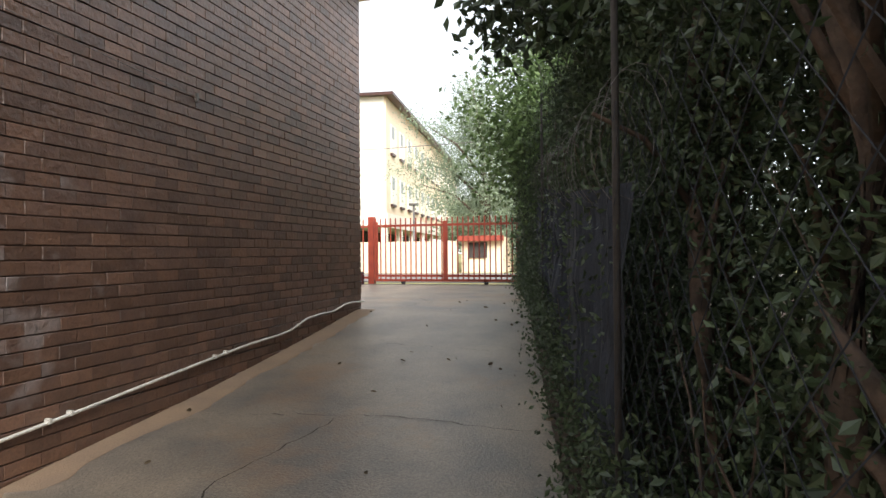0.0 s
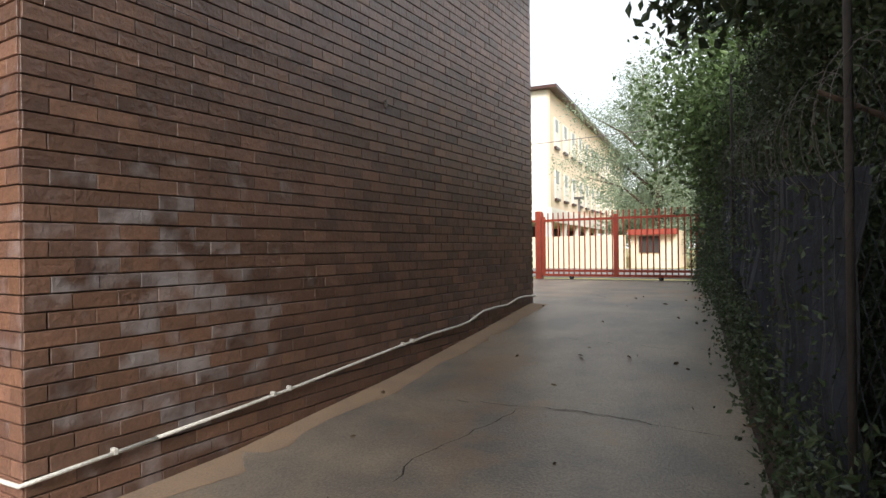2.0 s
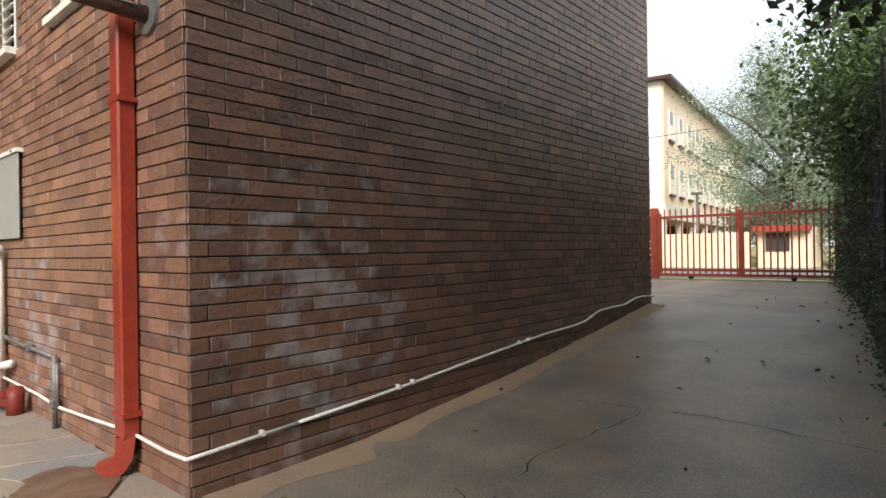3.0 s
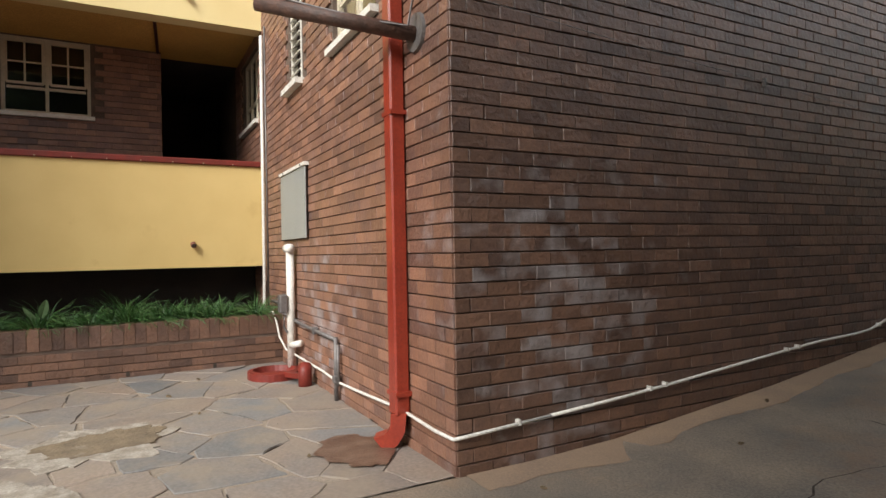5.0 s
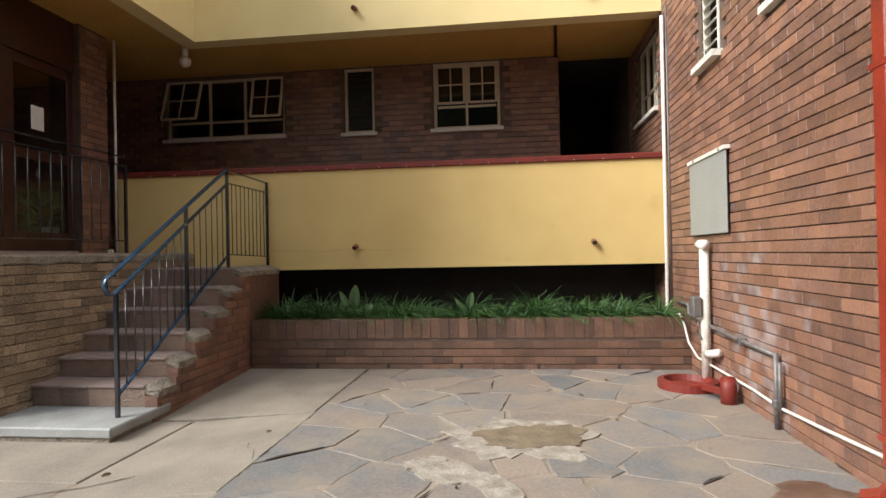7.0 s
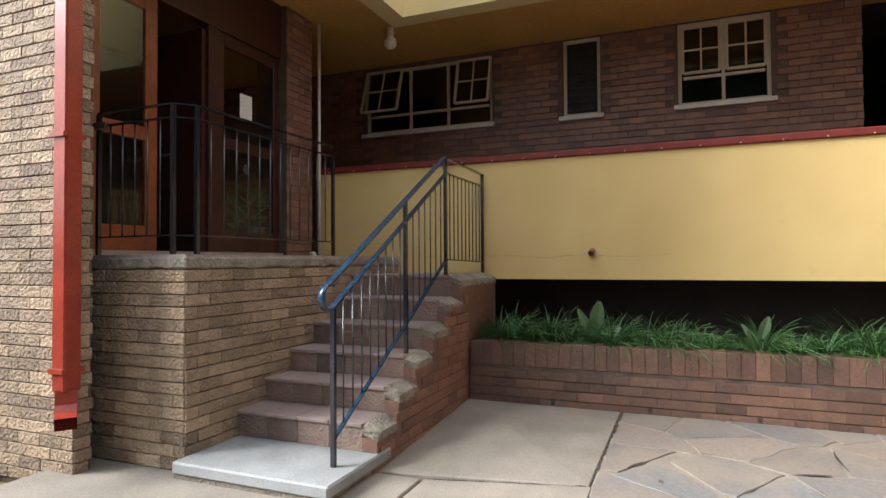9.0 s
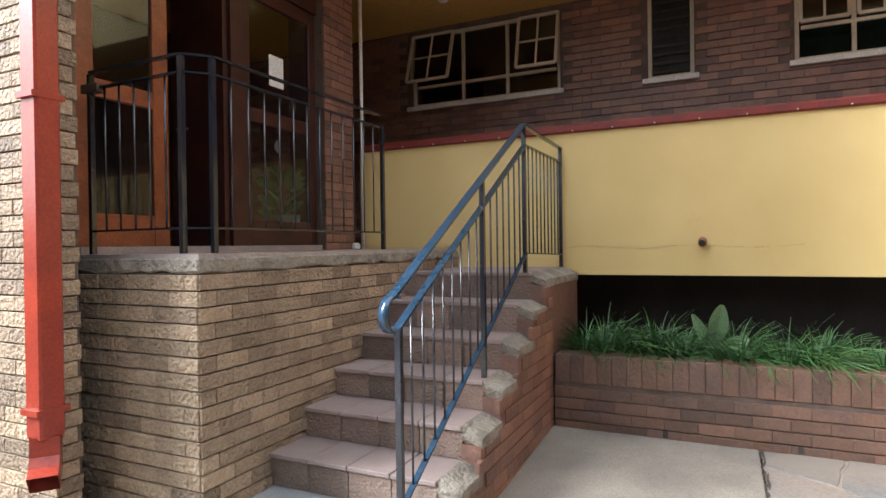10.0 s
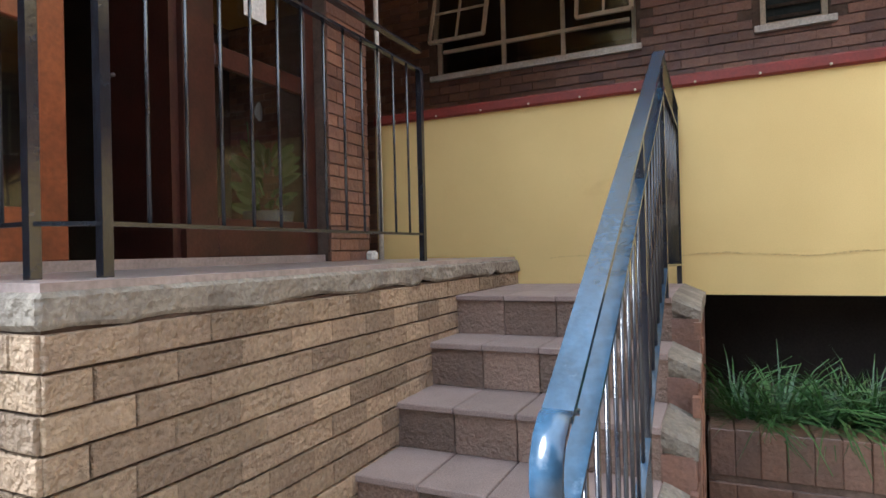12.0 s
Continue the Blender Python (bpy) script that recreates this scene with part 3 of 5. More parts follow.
window("window_5", "y", 1.65, -9.75, -8.55, 3.2, 4.25, [-9.35, -8.95], [3.55], "white framed window at the veranda end", out=-1.0)
lou = thing("window_6", "narrow white louvre window with tilted glass blades", "window", kind="structure")
box("window_frame", -6.68, -6.64, 1.66, 1.72, 3.14, 4.3, M_white, lou)
box("window_frame", -6.28, -6.24, 1.66, 1.72, 3.14, 4.3, M_white, lou)
box("window_sill", -6.78, -6.14, 1.56, 1.76, 3.08, 3.14, M_white, lou)
for i in range(11):
    bm = bmesh.new()
    add_bar(bm, (-6.64, 1.68, 3.2 + i * 0.1), (-6.28, 1.68, 3.2 + i * 0.1), 0.11, 0.008)
    bmesh.ops.rotate(bm, verts=bm.verts, cent=(-6.4, 1.68, 3.2 + i * 0.1), matrix=Matrix.Rotation(radians(40), 3, "X"))
    part("louvre_blade", bm, M_white, lou)

# ---- stairs ----
stairs = thing("staircase", "tiled stone steps with brick side walls", "stairs", kind="structure")
NX = [-5.42, -5.75, -6.08, -6.42, -6.77, -7.10]
NZ = [0.22, 0.41, 0.60, 0.80, 1.01, 1.22]
box("base_slab", -5.6, -4.78, -4.632, -3.40, -0.06, 0.022, M_pale_slab, stairs, "broad pale bottom slab", 0.012)
box("slab_footing", -5.6, -4.80, -4.632, -3.425, -0.25, -0.062, M_cap, stairs, "rough footing under the slab")
rnd = random.Random(4)
for i, (nx, nz) in enumerate(zip(NX, NZ)):
    x_back = NX[i + 1] if i < 5 else -8.19
    z_low = NZ[i - 1] if i else 0.022
    box("step_core", x_back - 0.02, nx - 0.03, -4.64, -3.54, -0.3, nz - 0.03, M_mortar, stairs)
    ntile = 4
    for k in range(ntile):
        y0 = -4.64 + k * 1.11 / ntile
        y1 = y0 + 1.11 / ntile - 0.006
        dz = rnd.uniform(-0.002, 0.002)
        deep = x_back - 0.03 if i < 5 else nx - 0.36
        box("tile", deep, nx + 0.012, y0, y1, nz - 0.028, nz + dz, M_tile, stairs, bevel=0.004)
        box("riser_tile", nx - 0.03, nx - 0.006, y0, y1, z_low + 0.003, nz - 0.032, M_riser, stairs)
        if i == 5:
            for m in range(2):
                xb = nx - 0.37 - m * 0.36
                box("tile", max(xb - 0.35, -8.18), xb, y0, y1, nz - 0.028, nz + dz, M_tile, stairs, bevel=0.004)
    # slanted mortar shoulder along the outer edge
    e = [(nx + 0.0, nz - 0.012), (nx - 0.05, nz + 0.004), (x_back + 0.0, nz + 0.004), (x_back + 0.0, nz - 0.115), (nx - 0.03, nz - 0.115), (nx + 0.0, nz - 0.06)]
    bm = bmesh.new()
    inner = [bm.verts.new((x, -3.535, z)) for x, z in e]
    outer = [bm.verts.new((x, -3.412, z - (0.055 if z > nz - 0.1 else 0.0))) for x, z in e]
    bm.faces.new(inner)
    bm.faces.new(outer[::-1])
    for k in range(6):
        bm.faces.new((inner[k], outer[k], outer[(k + 1) % 6], inner[(k + 1) % 6]))
    bmesh.ops.subdivide_edges(bm, edges=bm.edges, cuts=2)
    for v in bm.verts:
        v.co += Vector((noise.noise(v.co * 9), noise.noise(v.co * 9 + Vector((5, 0, 0))), noise.noise(v.co * 9 + Vector((0, 5, 0))))) * 0.007
    part("shoulder", bm, M_cap, stairs, "chipped mortar shoulder")
    box("side_core", x_back, nx, -3.54, -3.421, -0.3, nz - 0.1, M_brick_j, stairs)


# ---- railings ----
def railing(label, posts, rails, balusters, flat=None):
    r = thing("railing", label, "railing", group="black steel railings")
    for a, b in posts:
        bar("post", a, b, 0.03, 0.03, M_black, r)
    for a, b, w, h, m in rails:
        bar("rail", a, b, w, h, m, r)
    for a, b in balusters:
        tube("baluster", (a, b), 0.0065, M_black, r, seg=6)
    return r


YR = -3.56


def lerp(a, b, t):
    return tuple(p + (q - p) * t for p, q in zip(a, b))


low = ((-5.07, YR, 1.05), (-7.05, YR, 2.19))
upp = ((-5.02, YR, 1.20), (-7.05, YR, 2.36))
bot = ((-5.09, YR, 0.20), (-7.05, YR, 1.36))
stair_rail = railing("blue-black painted steel stair railing with flat handrail", [((-5.09, YR, 0.0), (-5.09, YR, 1.06)), ((-6.17, YR, 0.60), (-6.17, YR, 1.85)), ((-7.05, YR, 1.22), (-7.05, YR, 2.36)), ((-8.165, YR, 1.22), (-8.165, YR, 2.34))],
    [(*low, 0.042, 0.012, M_blue), (*upp, 0.05, 0.014, M_blue), (*bot, 0.03, 0.012, M_blue),
     ((-7.05, YR, 2.35), (-8.165, YR, 2.33), 0.04, 0.012, M_black), ((-7.05, YR, 2.2), (-8.165, YR, 2.2), 0.03, 0.012, M_black), ((-7.05, YR, 1.37), (-8.165, YR, 1.34), 0.03, 0.012, M_black)],
    [(lerp(*bot, k / 16), lerp(*low, (k / 16 * 1.96 + 0.02) / 1.98)) for k in range(1, 16) if k != 9] + [(lerp((-7.05, YR, 1.37), (-8.165, YR, 1.34), k / 10), lerp((-7.05, YR, 2.2), (-8.165, YR, 2.2), k / 10)) for k in range(1, 10)])
# rolled end where the two flat bars meet
bm = bmesh.new()
cen = Vector((-5.035, YR, 1.125))
prev = None
for k in range(9):
    ang = radians(120 - k * 25)
    p = cen + Vector((math.cos(ang) * 0.075, 0, math.sin(ang) * 0.078))
    q = [bm.verts.new(p + Vector((0, s * 0.024, 0)) + Vector((math.cos(ang), 0, math.sin(ang))) * d) for s, d in ((-1, 0), (1, 0), (1, 0.012), (-1, 0.012))]
    if prev:
        for m in range(4):
            bm.faces.new((prev[m], prev[(m + 1) % 4], q[(m + 1) % 4], q[m]))
    prev = q
part("scroll_end", bm, M_blue, stair_rail, smooth=True)

P0, P1, P2, P3 = (-5.06, -5.7), (-5.06, -4.92), (-5.18, -4.81), (-6.95, -4.76)
posts, rails, bals = [], [], []
for p in (P0, P1, P2, P3):
    posts.append(((*p, 1.4), (*p, 2.52 if p != P3 else 2.44)))
for a, b, n in ((P0, P1, 6), (P2, P3, 13)):
    for z, w in ((2.53, 0.035), (2.43, 0.03), (1.555, 0.025)):
        rails.append(((*a, z), (*b, z), w, 0.012, M_black))
    for k in range(1, n):
        t = k / n
        x, y = a[0] + (b[0] - a[0]) * t, a[1] + (b[1] - a[1]) * t
        bals.append(((x, y, 1.555), (x, y, 2.43)))
for z in (2.53, 2.43, 1.555):
    rails.append(((*P1, z), (*P2, z), 0.03, 0.012, M_black))
rails.append(((-5.06, -5.6, 2.43), (-5.06, -5.75, 2.43), 0.06, 0.05, M_rust))
railing("black steel porch railing with thin balusters", posts, rails, bals)

# ---- porch screen: timber doors and glass ----
SY = -5.86
screen = thing("door_1", "varnished timber entrance with glazed leaves, one open", "door", kind="structure")
box("sill", -7.5, -5.05, SY - 0.1, SY + 0.06, 1.40, 1.46, M_porch, screen, "worn pinkish threshold")


def leaf(x0, x1, m, z0=1.46, z1=3.75, st=0.13, mid=2.5, lab=""):
    d = part("leaf", bmesh.new(), m, screen, lab)
    bm = bmesh.new()
    for a, b, c, e in ((x0, x0 + st, z0, z1), (x1 - st, x1, z0, z1), (x0 + st, x1 - st, z0, z0 + 0.22), (x0 + st, x1 - st, z1 - 0.13, z1), (x0 + st, x1 - st, mid - 0.06, mid + 0.06)):
        add_box(bm, a, b, SY - 0.045, SY, c, e, 0.005)
    bm.to_mesh(d.data)
    bm.free()
    for c, e in ((z0 + 0.22, mid - 0.06), (mid + 0.06, z1 - 0.13)):
        box("glass", x0 + st, x1 - st, SY - 0.025, SY - 0.02, c, e, M_glass, d).visible_shadow = False


leaf(-5.76, -5.06, M_wood, lab="bright varnished glazed door leaf")
leaf(-7.5, -6.5, M_dwood, st=0.1, mid=2.6, lab="dark timber glazed side panel")
box("jamb", -6.5, -6.36, SY - 0.09, SY + 0.02, 1.46, 3.75, M_dwood, screen)
box("head", -7.5, -5.06, SY - 0.09, SY + 0.03, 3.75, FZ + 0.07, M_dwood, screen)
bm = add_box(bmesh.new(), -6.36, -6.31, SY - 0.62, SY - 0.02, 1.46, 3.7)
part("open_leaf", bm, M_dwood, screen, "dark open door leaf")
tube("handle", ((-6.29, SY - 0.5, 2.45), (-6.26, SY - 0.5, 2.45), (-6.26, SY - 0.38, 2.45)), 0.012, M_galv, screen)
tagged(box("floor_inside", -8.0, -5.05, -9.0, SY - 0.11, 1.393, 1.405, M_dwood), "dark polished floor inside the entrance", "floor", kind="structure")
tagged(box("notice", -7.02, -6.83, SY + 0.002, SY + 0.006, 2.9, 3.18, M_paper), "blank white paper notice on the glass", "notice")
pier = tagged(box("pier", -8.02, -7.51, -6.2, -5.77, 1.4, FZ + 0.07, M_mortar), "dark brown brick pier beside the entrance", "pier", kind="structure")
tagged(tube("pipe", ((-8.12, -5.72, 1.4), (-8.12, -5.72, FZ + 0.06)), 0.02, M_white), "thin white conduit by the brick pier", "pipe")
tagged(box("stone", -8.02, -7.94, -5.76, -5.68, 1.4, 1.48, M_white, bevel=0.02), "small pale stone on the porch floor", "stone")

# ---- planter with border plants ----
planter = thing("planter", "long low brown brick planter with a soldier top course", "planter", kind="structure")
box("core", -7.5, -7.278, -3.40, 1.645, -0.1, 0.56, M_mortar, planter)
box("soil", -8.9, -7.5, -5.6, 1.645, 0.1, 0.47, M_soil, planter, "dark bare soil")
k = 0
y = -3.39
rnd = random.Random(9)
while y < 1.60:
    w = min(0.108, 1.64 - y)
    o = box("brick", -7.49, -7.268 + rnd.uniform(-0.003, 0.003), y, y + w - 0.003, 0.355, 0.575 + rnd.uniform(-0.004, 0.004), M_brown_shade_p, planter, bevel=0.003)
    y += w
box("return_wall", -8.3, -7.5, -3.40, -3.2, 0.1, 0.56, M_brown_shade_j, planter)
# dark blocks on the brick face paint the shade of weep holes
for y in (-2.6, -1.75, -0.9, -0.03, 0.85):
    box("weep_hole_shade", -7.275, -7.256, y, y + 0.035, 0.015, 0.065, M_crack, planter)


def blade_clump(V, F, c, n, length, rnd, width=0.012, droop=1.0):
    for _ in range(n):
        a = rnd.uniform(0, 2 * math.pi)
        ln = length * rnd.uniform(0.6, 1.15)
        d = Vector((math.cos(a), math.sin(a), 0))
        side = Vector((-d.y, d.x, 0))
        lean = rnd.uniform(0.35, 1.15)
        base = Vector(c) + d * rnd.uniform(0, 0.05)
        k0 = len(V)
        for i in range(5):
            t = i / 4
            p = base + d * (ln * lean * t * (0.5 + 0.5 * t)) + Vector((0, 0, ln * (t - 0.62 * droop * lean * t * t * 1.3)))
            w = width * (1 - t * 0.9) * (0.7 if i == 0 else 1)
            V += [tuple(p - side * w / 2), tuple(p + side * w / 2 + Vector((0, 0, 0.003)))]
        for i in range(4):
            F.append((k0 + 2 * i, k0 + 2 * i + 1, k0 + 2 * i + 3, k0 + 2 * i + 2))


rnd = random.Random(21)
for i in range(30):
    V, F = [], []
    y = -3.2 + i * 0.158 + rnd.uniform(-0.04, 0.04)
    for row in range(2):
        blade_clump(V, F, (-7.58 - row * 0.28 + rnd.uniform(-0.07, 0.07), y + rnd.uniform(-0.06, 0.06), 0.46), 115, rnd.uniform(0.3, 0.6), rnd, 0.019)
    tagged(obj_from("border_plant", V, F, M_blade), "tuft of strappy green leaves in the planter", "plant", "planter plants")


def broad_leaf(V, F, base, tip, width, fold):
    base, tip = Vector(base), Vector(tip)
    d = tip - base
    s = d.cross(Vector((1, 0, 0.3))).normalized()
    up = s.cross(d).normalized()
    k0 = len(V)
    n = 8
    for i in range(n + 1):
        t = i / n
        w = width * math.sin(math.pi * (0.06 + 0.9 * t)) ** 0.7 * (1 + 0.12 * math.sin(t * 25))
        c = base + d * t
        V += [tuple(c - s * w + up * fold * w), tuple(c), tuple(c + s * w + up * fold * w)]
    for i in range(n):
        for j in range(2):
            a = k0 + 3 * i + j
            F.append((a, a + 1, a + 4, a + 3))


for (y, s) in ((-2.25, 1.0), (-0.82, 0.65)):
    V, F = [], []
    broad_leaf(V, F, (-7.7, y, 0.66), (-7.62, y + 0.05, 0.66 + 0.3 * s), 0.07 * s, 0.35)
    broad_leaf(V, F, (-7.7, y, 0.55), (-7.65, y - 0.16, 0.6 + 0.28 * s), 0.045 * s, 0.35)
    broad_leaf(V, F, (-7.7, y, 0.5), (-7.75, y + 0.22, 0.55 + 0.16 * s), 0.08 * s, 0.35)
    tagged(obj_from("broadleaf_plant", V, F, M_pale), "pale broad-leaved weed among the border plants", "plant", "planter plants")

# potted plant inside the glass
pot = thing("potted_plant", "leafy green pot plant with one white flower", "plant")
bm = bmesh.new()
bmesh.ops.create_cone(bm, cap_ends=True, segments=20, radius1=0.12, radius2=0.17, depth=0.3, matrix=Matrix.Translation((-7.3, -6.12, 1.61)))
part("pot", bm, mat("pot_grey", (0.16, 0.17, 0.16), None, 6, 0.6), pot, "dull grey pot", True)
V, F = [], []
rnd = random.Random(5)
for i in range(60):
    a, e = rnd.uniform(0, 6.28), rnd.uniform(0.0, 1.0)
    r = 0.28 * rnd.uniform(0.5, 1)
    tip = Vector((-7.3 + math.cos(a) * r, -6.12 + math.sin(a) * r * 0.8, 1.85 + 0.45 * e))
    broad_leaf(V, F, (-7.3 + math.cos(a) * r * 0.4, -6.12 + math.sin(a) * r * 0.3, 1.74 + 0.4 * e), tip - Vector((0, 0, 0.06)), 0.04, 0.3)
obj_from("foliage", V, F, M_leaf2, pot)
V, F = [], []
broad_leaf(V, F, (-7.2, -6.08, 2.36), (-7.18, -6.07, 2.48), 0.035, 0.5)
obj_from("flower", V, F, M_paper, pot, "white flower spathe")
tube("flower_stem", ((-7.3, -6.25, 1.75), (-7.23, -6.21, 2.1), (-7.2, -6.2, 2.37)), 0.005, M_blade, pot)


# ---- pipes and fittings on the brick wall ----
def downpipe(label, x0, x1, y0, y1, z0, z1, shoe_to):
    d = thing("downpipe", label, "downpipe")
    box("pipe", x0, x1, y0, y1, z0 + 0.22, z1, M_red, d, bevel=0.012)
    bm = bmesh.new()
    c = Vector(((x0 + x1) / 2, (y0 + y1) / 2, 0))
    hw, hd = (x1 - x0) / 2, (y1 - y0) / 2
    prof = [(0, z0 + 0.24, 0), (0.01, z0 + 0.13, 0), (0.05, z0 + 0.07, 0), (0.13, z0 + 0.03, 0)]
    d2 = Vector(shoe_to)
    side = Vector((-d2.y, d2.x, 0))
    prev = None
    for i, (o, z, _) in enumerate(prof):
        ln = hd if abs(d2.y) > 0.5 else hw
        sw = hw if abs(d2.y) > 0.5 else hd
        tilt = i / 3 * 0.05
        q = [bm.verts.new(c + d2 * (o + a * ln * (1 - 0.25 * i / 3)) + side * b * sw * 1.03 + Vector((0, 0, z - a * tilt * -1 * 1.0))) for a, b in ((-1, -1), (1, -1), (1, 1), (-1, 1))]
        if prev:
            for m in range(4):
                bm.faces.new((prev[m], prev[(m + 1) % 4], q[(m + 1) % 4], q[m]))
        prev = q
    part("shoe", bm, M_red, d, "bent outlet shoe")
    for z in (z0 + 0.35, 2.2, 3.6):
        box("strap", x0 - 0.02, x1 + 0.02, y0 - 0.004, y1 + 0.004, z, z + 0.03, M_red, d)
    return d


downpipe("square red painted metal downpipe on the brick wall", -3.71, -3.59, 1.53, 1.635, 0.0, 7.0, (-0.5, -0.86, 0))
dp = downpipe("red square downpipe beside the porch", -4.585, -4.46, -5.36, -5.23, 0.27, 7.0, (0.6, 0.8, 0))

beam = thing("pipe_bracket", "rusty steel pipe arm jutting from the wall", "bracket")
tube("arm", ((-3.4, 1.64, 2.67), (-3.9, 0.75, 2.9)), 0.05, M_rust, beam, seg=12)
bm = bmesh.new()
bmesh.ops.create_cone(bm, cap_ends=True, segments=24, radius1=0.13, radius2=0.12, depth=0.03, matrix=Matrix.Translation((-3.4, 1.635, 2.68)) @ Matrix.Rotation(radians(90), 4, "X"))
part("collar", bm, M_galv, beam)
tube("cable", ((-3.3, 1.62, 3.6), (-3.3, 1.6, 3.0), (-3.36, 1.56, 2.7), (-3.5, 1.4, 2.75), (-3.7, 1.05, 2.86), (-3.9, 0.7, 2.98)), 0.008, M_galv, beam)

mb = thing("meter_box", "flat grey metal meter cover with white batten", "box")
box("cover", -7.05, -5.98, 1.60, 1.615, 1.46, 2.2, M_grey, mb, bevel=0.005)
box("carcass", -7.0, -6.03, 1.615, 1.645, 1.5, 2.19, M_galv, mb)
box("batten", -7.07, -5.96, 1.585, 1.64, 2.2, 2.235, M_white, mb)
for x in (-6.85, -6.1):
    tube("screw", ((x, 1.587, 2.217), (x, 1.577, 2.217)), 0.012, M_galv, mb)

wp = thing("waste_pipe", "white painted waste pipe dropping into a gully", "pipe")
tube("upright", ((-6.53, 1.57, 0.03), (-6.53, 1.57, 1.38)), 0.045, M_white, wp, seg=14)
tube("elbow", ((-6.61, 1.555, 1.36), (-6.45, 1.555, 1.36)), 0.05, M_white, wp, seg=12)
tube("branch", ((-6.53, 1.57, 0.3), (-6.36, 1.55, 0.33), (-6.24, 1.6, 0.36)), 0.036, M_white, wp, seg=12)
box("tap_box", -6.60, -6.47, 1.44, 1.525, 0.66, 0.86, M_galv, wp, "small grey meter on the pipe", 0.012)
tube("tail", ((-6.55, 1.5, 0.62), (-6.56, 1.5, 0.5), (-6.5, 1.52, 0.45)), 0.012, M_galv, wp)

gully = thing("gully", "round red painted concrete drain surround", "drain")
bm = bmesh.new()
n = 28
prof = [(0.28, 0.0), (0.28, 0.08), (0.22, 0.09), (0.2, 0.03), (0.0, 0.02)]
rings = []
for r, z in prof[:-1]:
    rings.append([bm.verts.new((-6.4 + r * math.cos(k * 2 * math.pi / n), 1.355 + r * 0.98 * math.sin(k * 2 * math.pi / n), z)) for k in range(n)])
for a, b in zip(rings, rings[1:]):
    for k in range(n):
        bm.faces.new((a[k], a[(k + 1) % n], b[(k + 1) % n], b[k]))
bm.faces.new(rings[-1])
part("rim", bm, M_coping, gully)
tube("inspection_pipe", ((-5.8, 1.52, 0.0), (-5.8, 1.52, 0.15), (-5.84, 1.53, 0.2)), 0.065, M_coping, gully, seg=16)
bar("link", (-6.25, 1.4, 0.06), (-5.8, 1.5, 0.1), 0.06, 0.05, M_coping, gully)

gp = thing("water_pipe", "old grey steel water pipe along the brick", "pipe")
tube("run", ((-7.6, 1.6, 0.72), (-7.2, 1.6, 0.72), (-7.18, 1.6, 0.62), (-6.16, 1.6, 0.56), (-5.06, 1.6, 0.54)), 0.018, M_galv, gp)
tube("drop", ((-5.06, 1.6, 0.56), (-5.06, 1.6, 0.0)), 0.02, M_galv, gp)
tube("drop", ((-5.0, 1.6, 0.5), (-5.0, 1.6, 0.15)), 0.016, M_galv, gp)
for p in ((-5.7, 1.6, 0.55), (-5.03, 1.59, 0.2)):
    box("joint", p[0] - 0.03, p[0] + 0.03, p[1] - 0.03, p[1] + 0.03, p[2] - 0.035, p[2] + 0.035, M_galv, gp, bevel=0.01)
tp = thing("conduit", "thin white conduit running up the wall corner", "pipe")
tube("run", ((-8.08, 1.6, 0.55), (-8.1, 1.6, 0.62), (-8.07, 1.6, 1.0), (-8.05, 1.6, 4.2)), 0.022, M_white, tp)
tube("run", ((-7.98, 1.63, 0.6), (-7.97, 1.63, 4.3)), 0.012, M_galv, tp)

# white hose clipped along the base of the walls
hose = thing("hose", "thin white plastic hose clipped along the brick", "hose")
tube("run", ((-7.55, 1.55, 0.58), (-7.35, 1.55, 0.6), (-7.22, 1.56, 0.5), (-7.15, 1.58, 0.32), (-6.9, 1.6, 0.2), (-6.3, 1.6, 0.2), (-5.5, 1.61, 0.19), (-5.03, 1.61, 0.17), (-4.4, 1.61, 0.2), (-3.87, 1.61, 0.23), (-3.55, 1.61, 0.235), (-3.2, 1.615, 0.22), (-2.98, 1.62, 0.225), (-2.962, 1.7, 0.235), (-2.965, 2.3, 0.265)), 0.0115, M_white, hose)
pts = [(-2.97, 2.3, 0.265), (-2.965, 2.9, 0.30), (-2.965, 3.4, 0.335), (-2.965, 4.0, 0.385), (-2.965, 4.7, 0.44), (-2.965, 5.2, 0.475), (-2.965, 5.7, 0.49), (-2.965, 5.95, 0.51), (-2.965, 6.3, 0.595), (-2.965, 6.6, 0.61), (-2.965, 6.95, 0.61), (-2.965, 7.3, 0.67), (-2.965, 7.5, 0.675), (-2.965, 7.86, 0.655)]
tube("run", pts, 0.0115, M_white, hose)
for y, z in ((2.05, 0.255), (3.15, 0.32), (3.3, 0.33), (4.7, 0.44), (4.85, 0.45), (6.1, 0.54)):
    box("clip", -2.99, -2.95, y, y + 0.018, z - 0.01, z + 0.022, M_white, hose)

wire = thing("wire", "thin pale wire sagging along the brick wall", "cable")
tube("strand", ((-2.97, 1.66, 2.78), (-2.97, 2.9, 2.69), (-2.97, 3.7, 2.64), (-2.97, 4.51, 2.60), (-2.97, 5.2, 2.55), (-2.97, 5.79, 2.53), (-2.97, 6.6, 2.5)), 0.0028, M_galv, wire, seg=5)
box("hook", -2.99, -2.965, 4.5, 4.52, 2.56, 2.63, M_galv, wire)

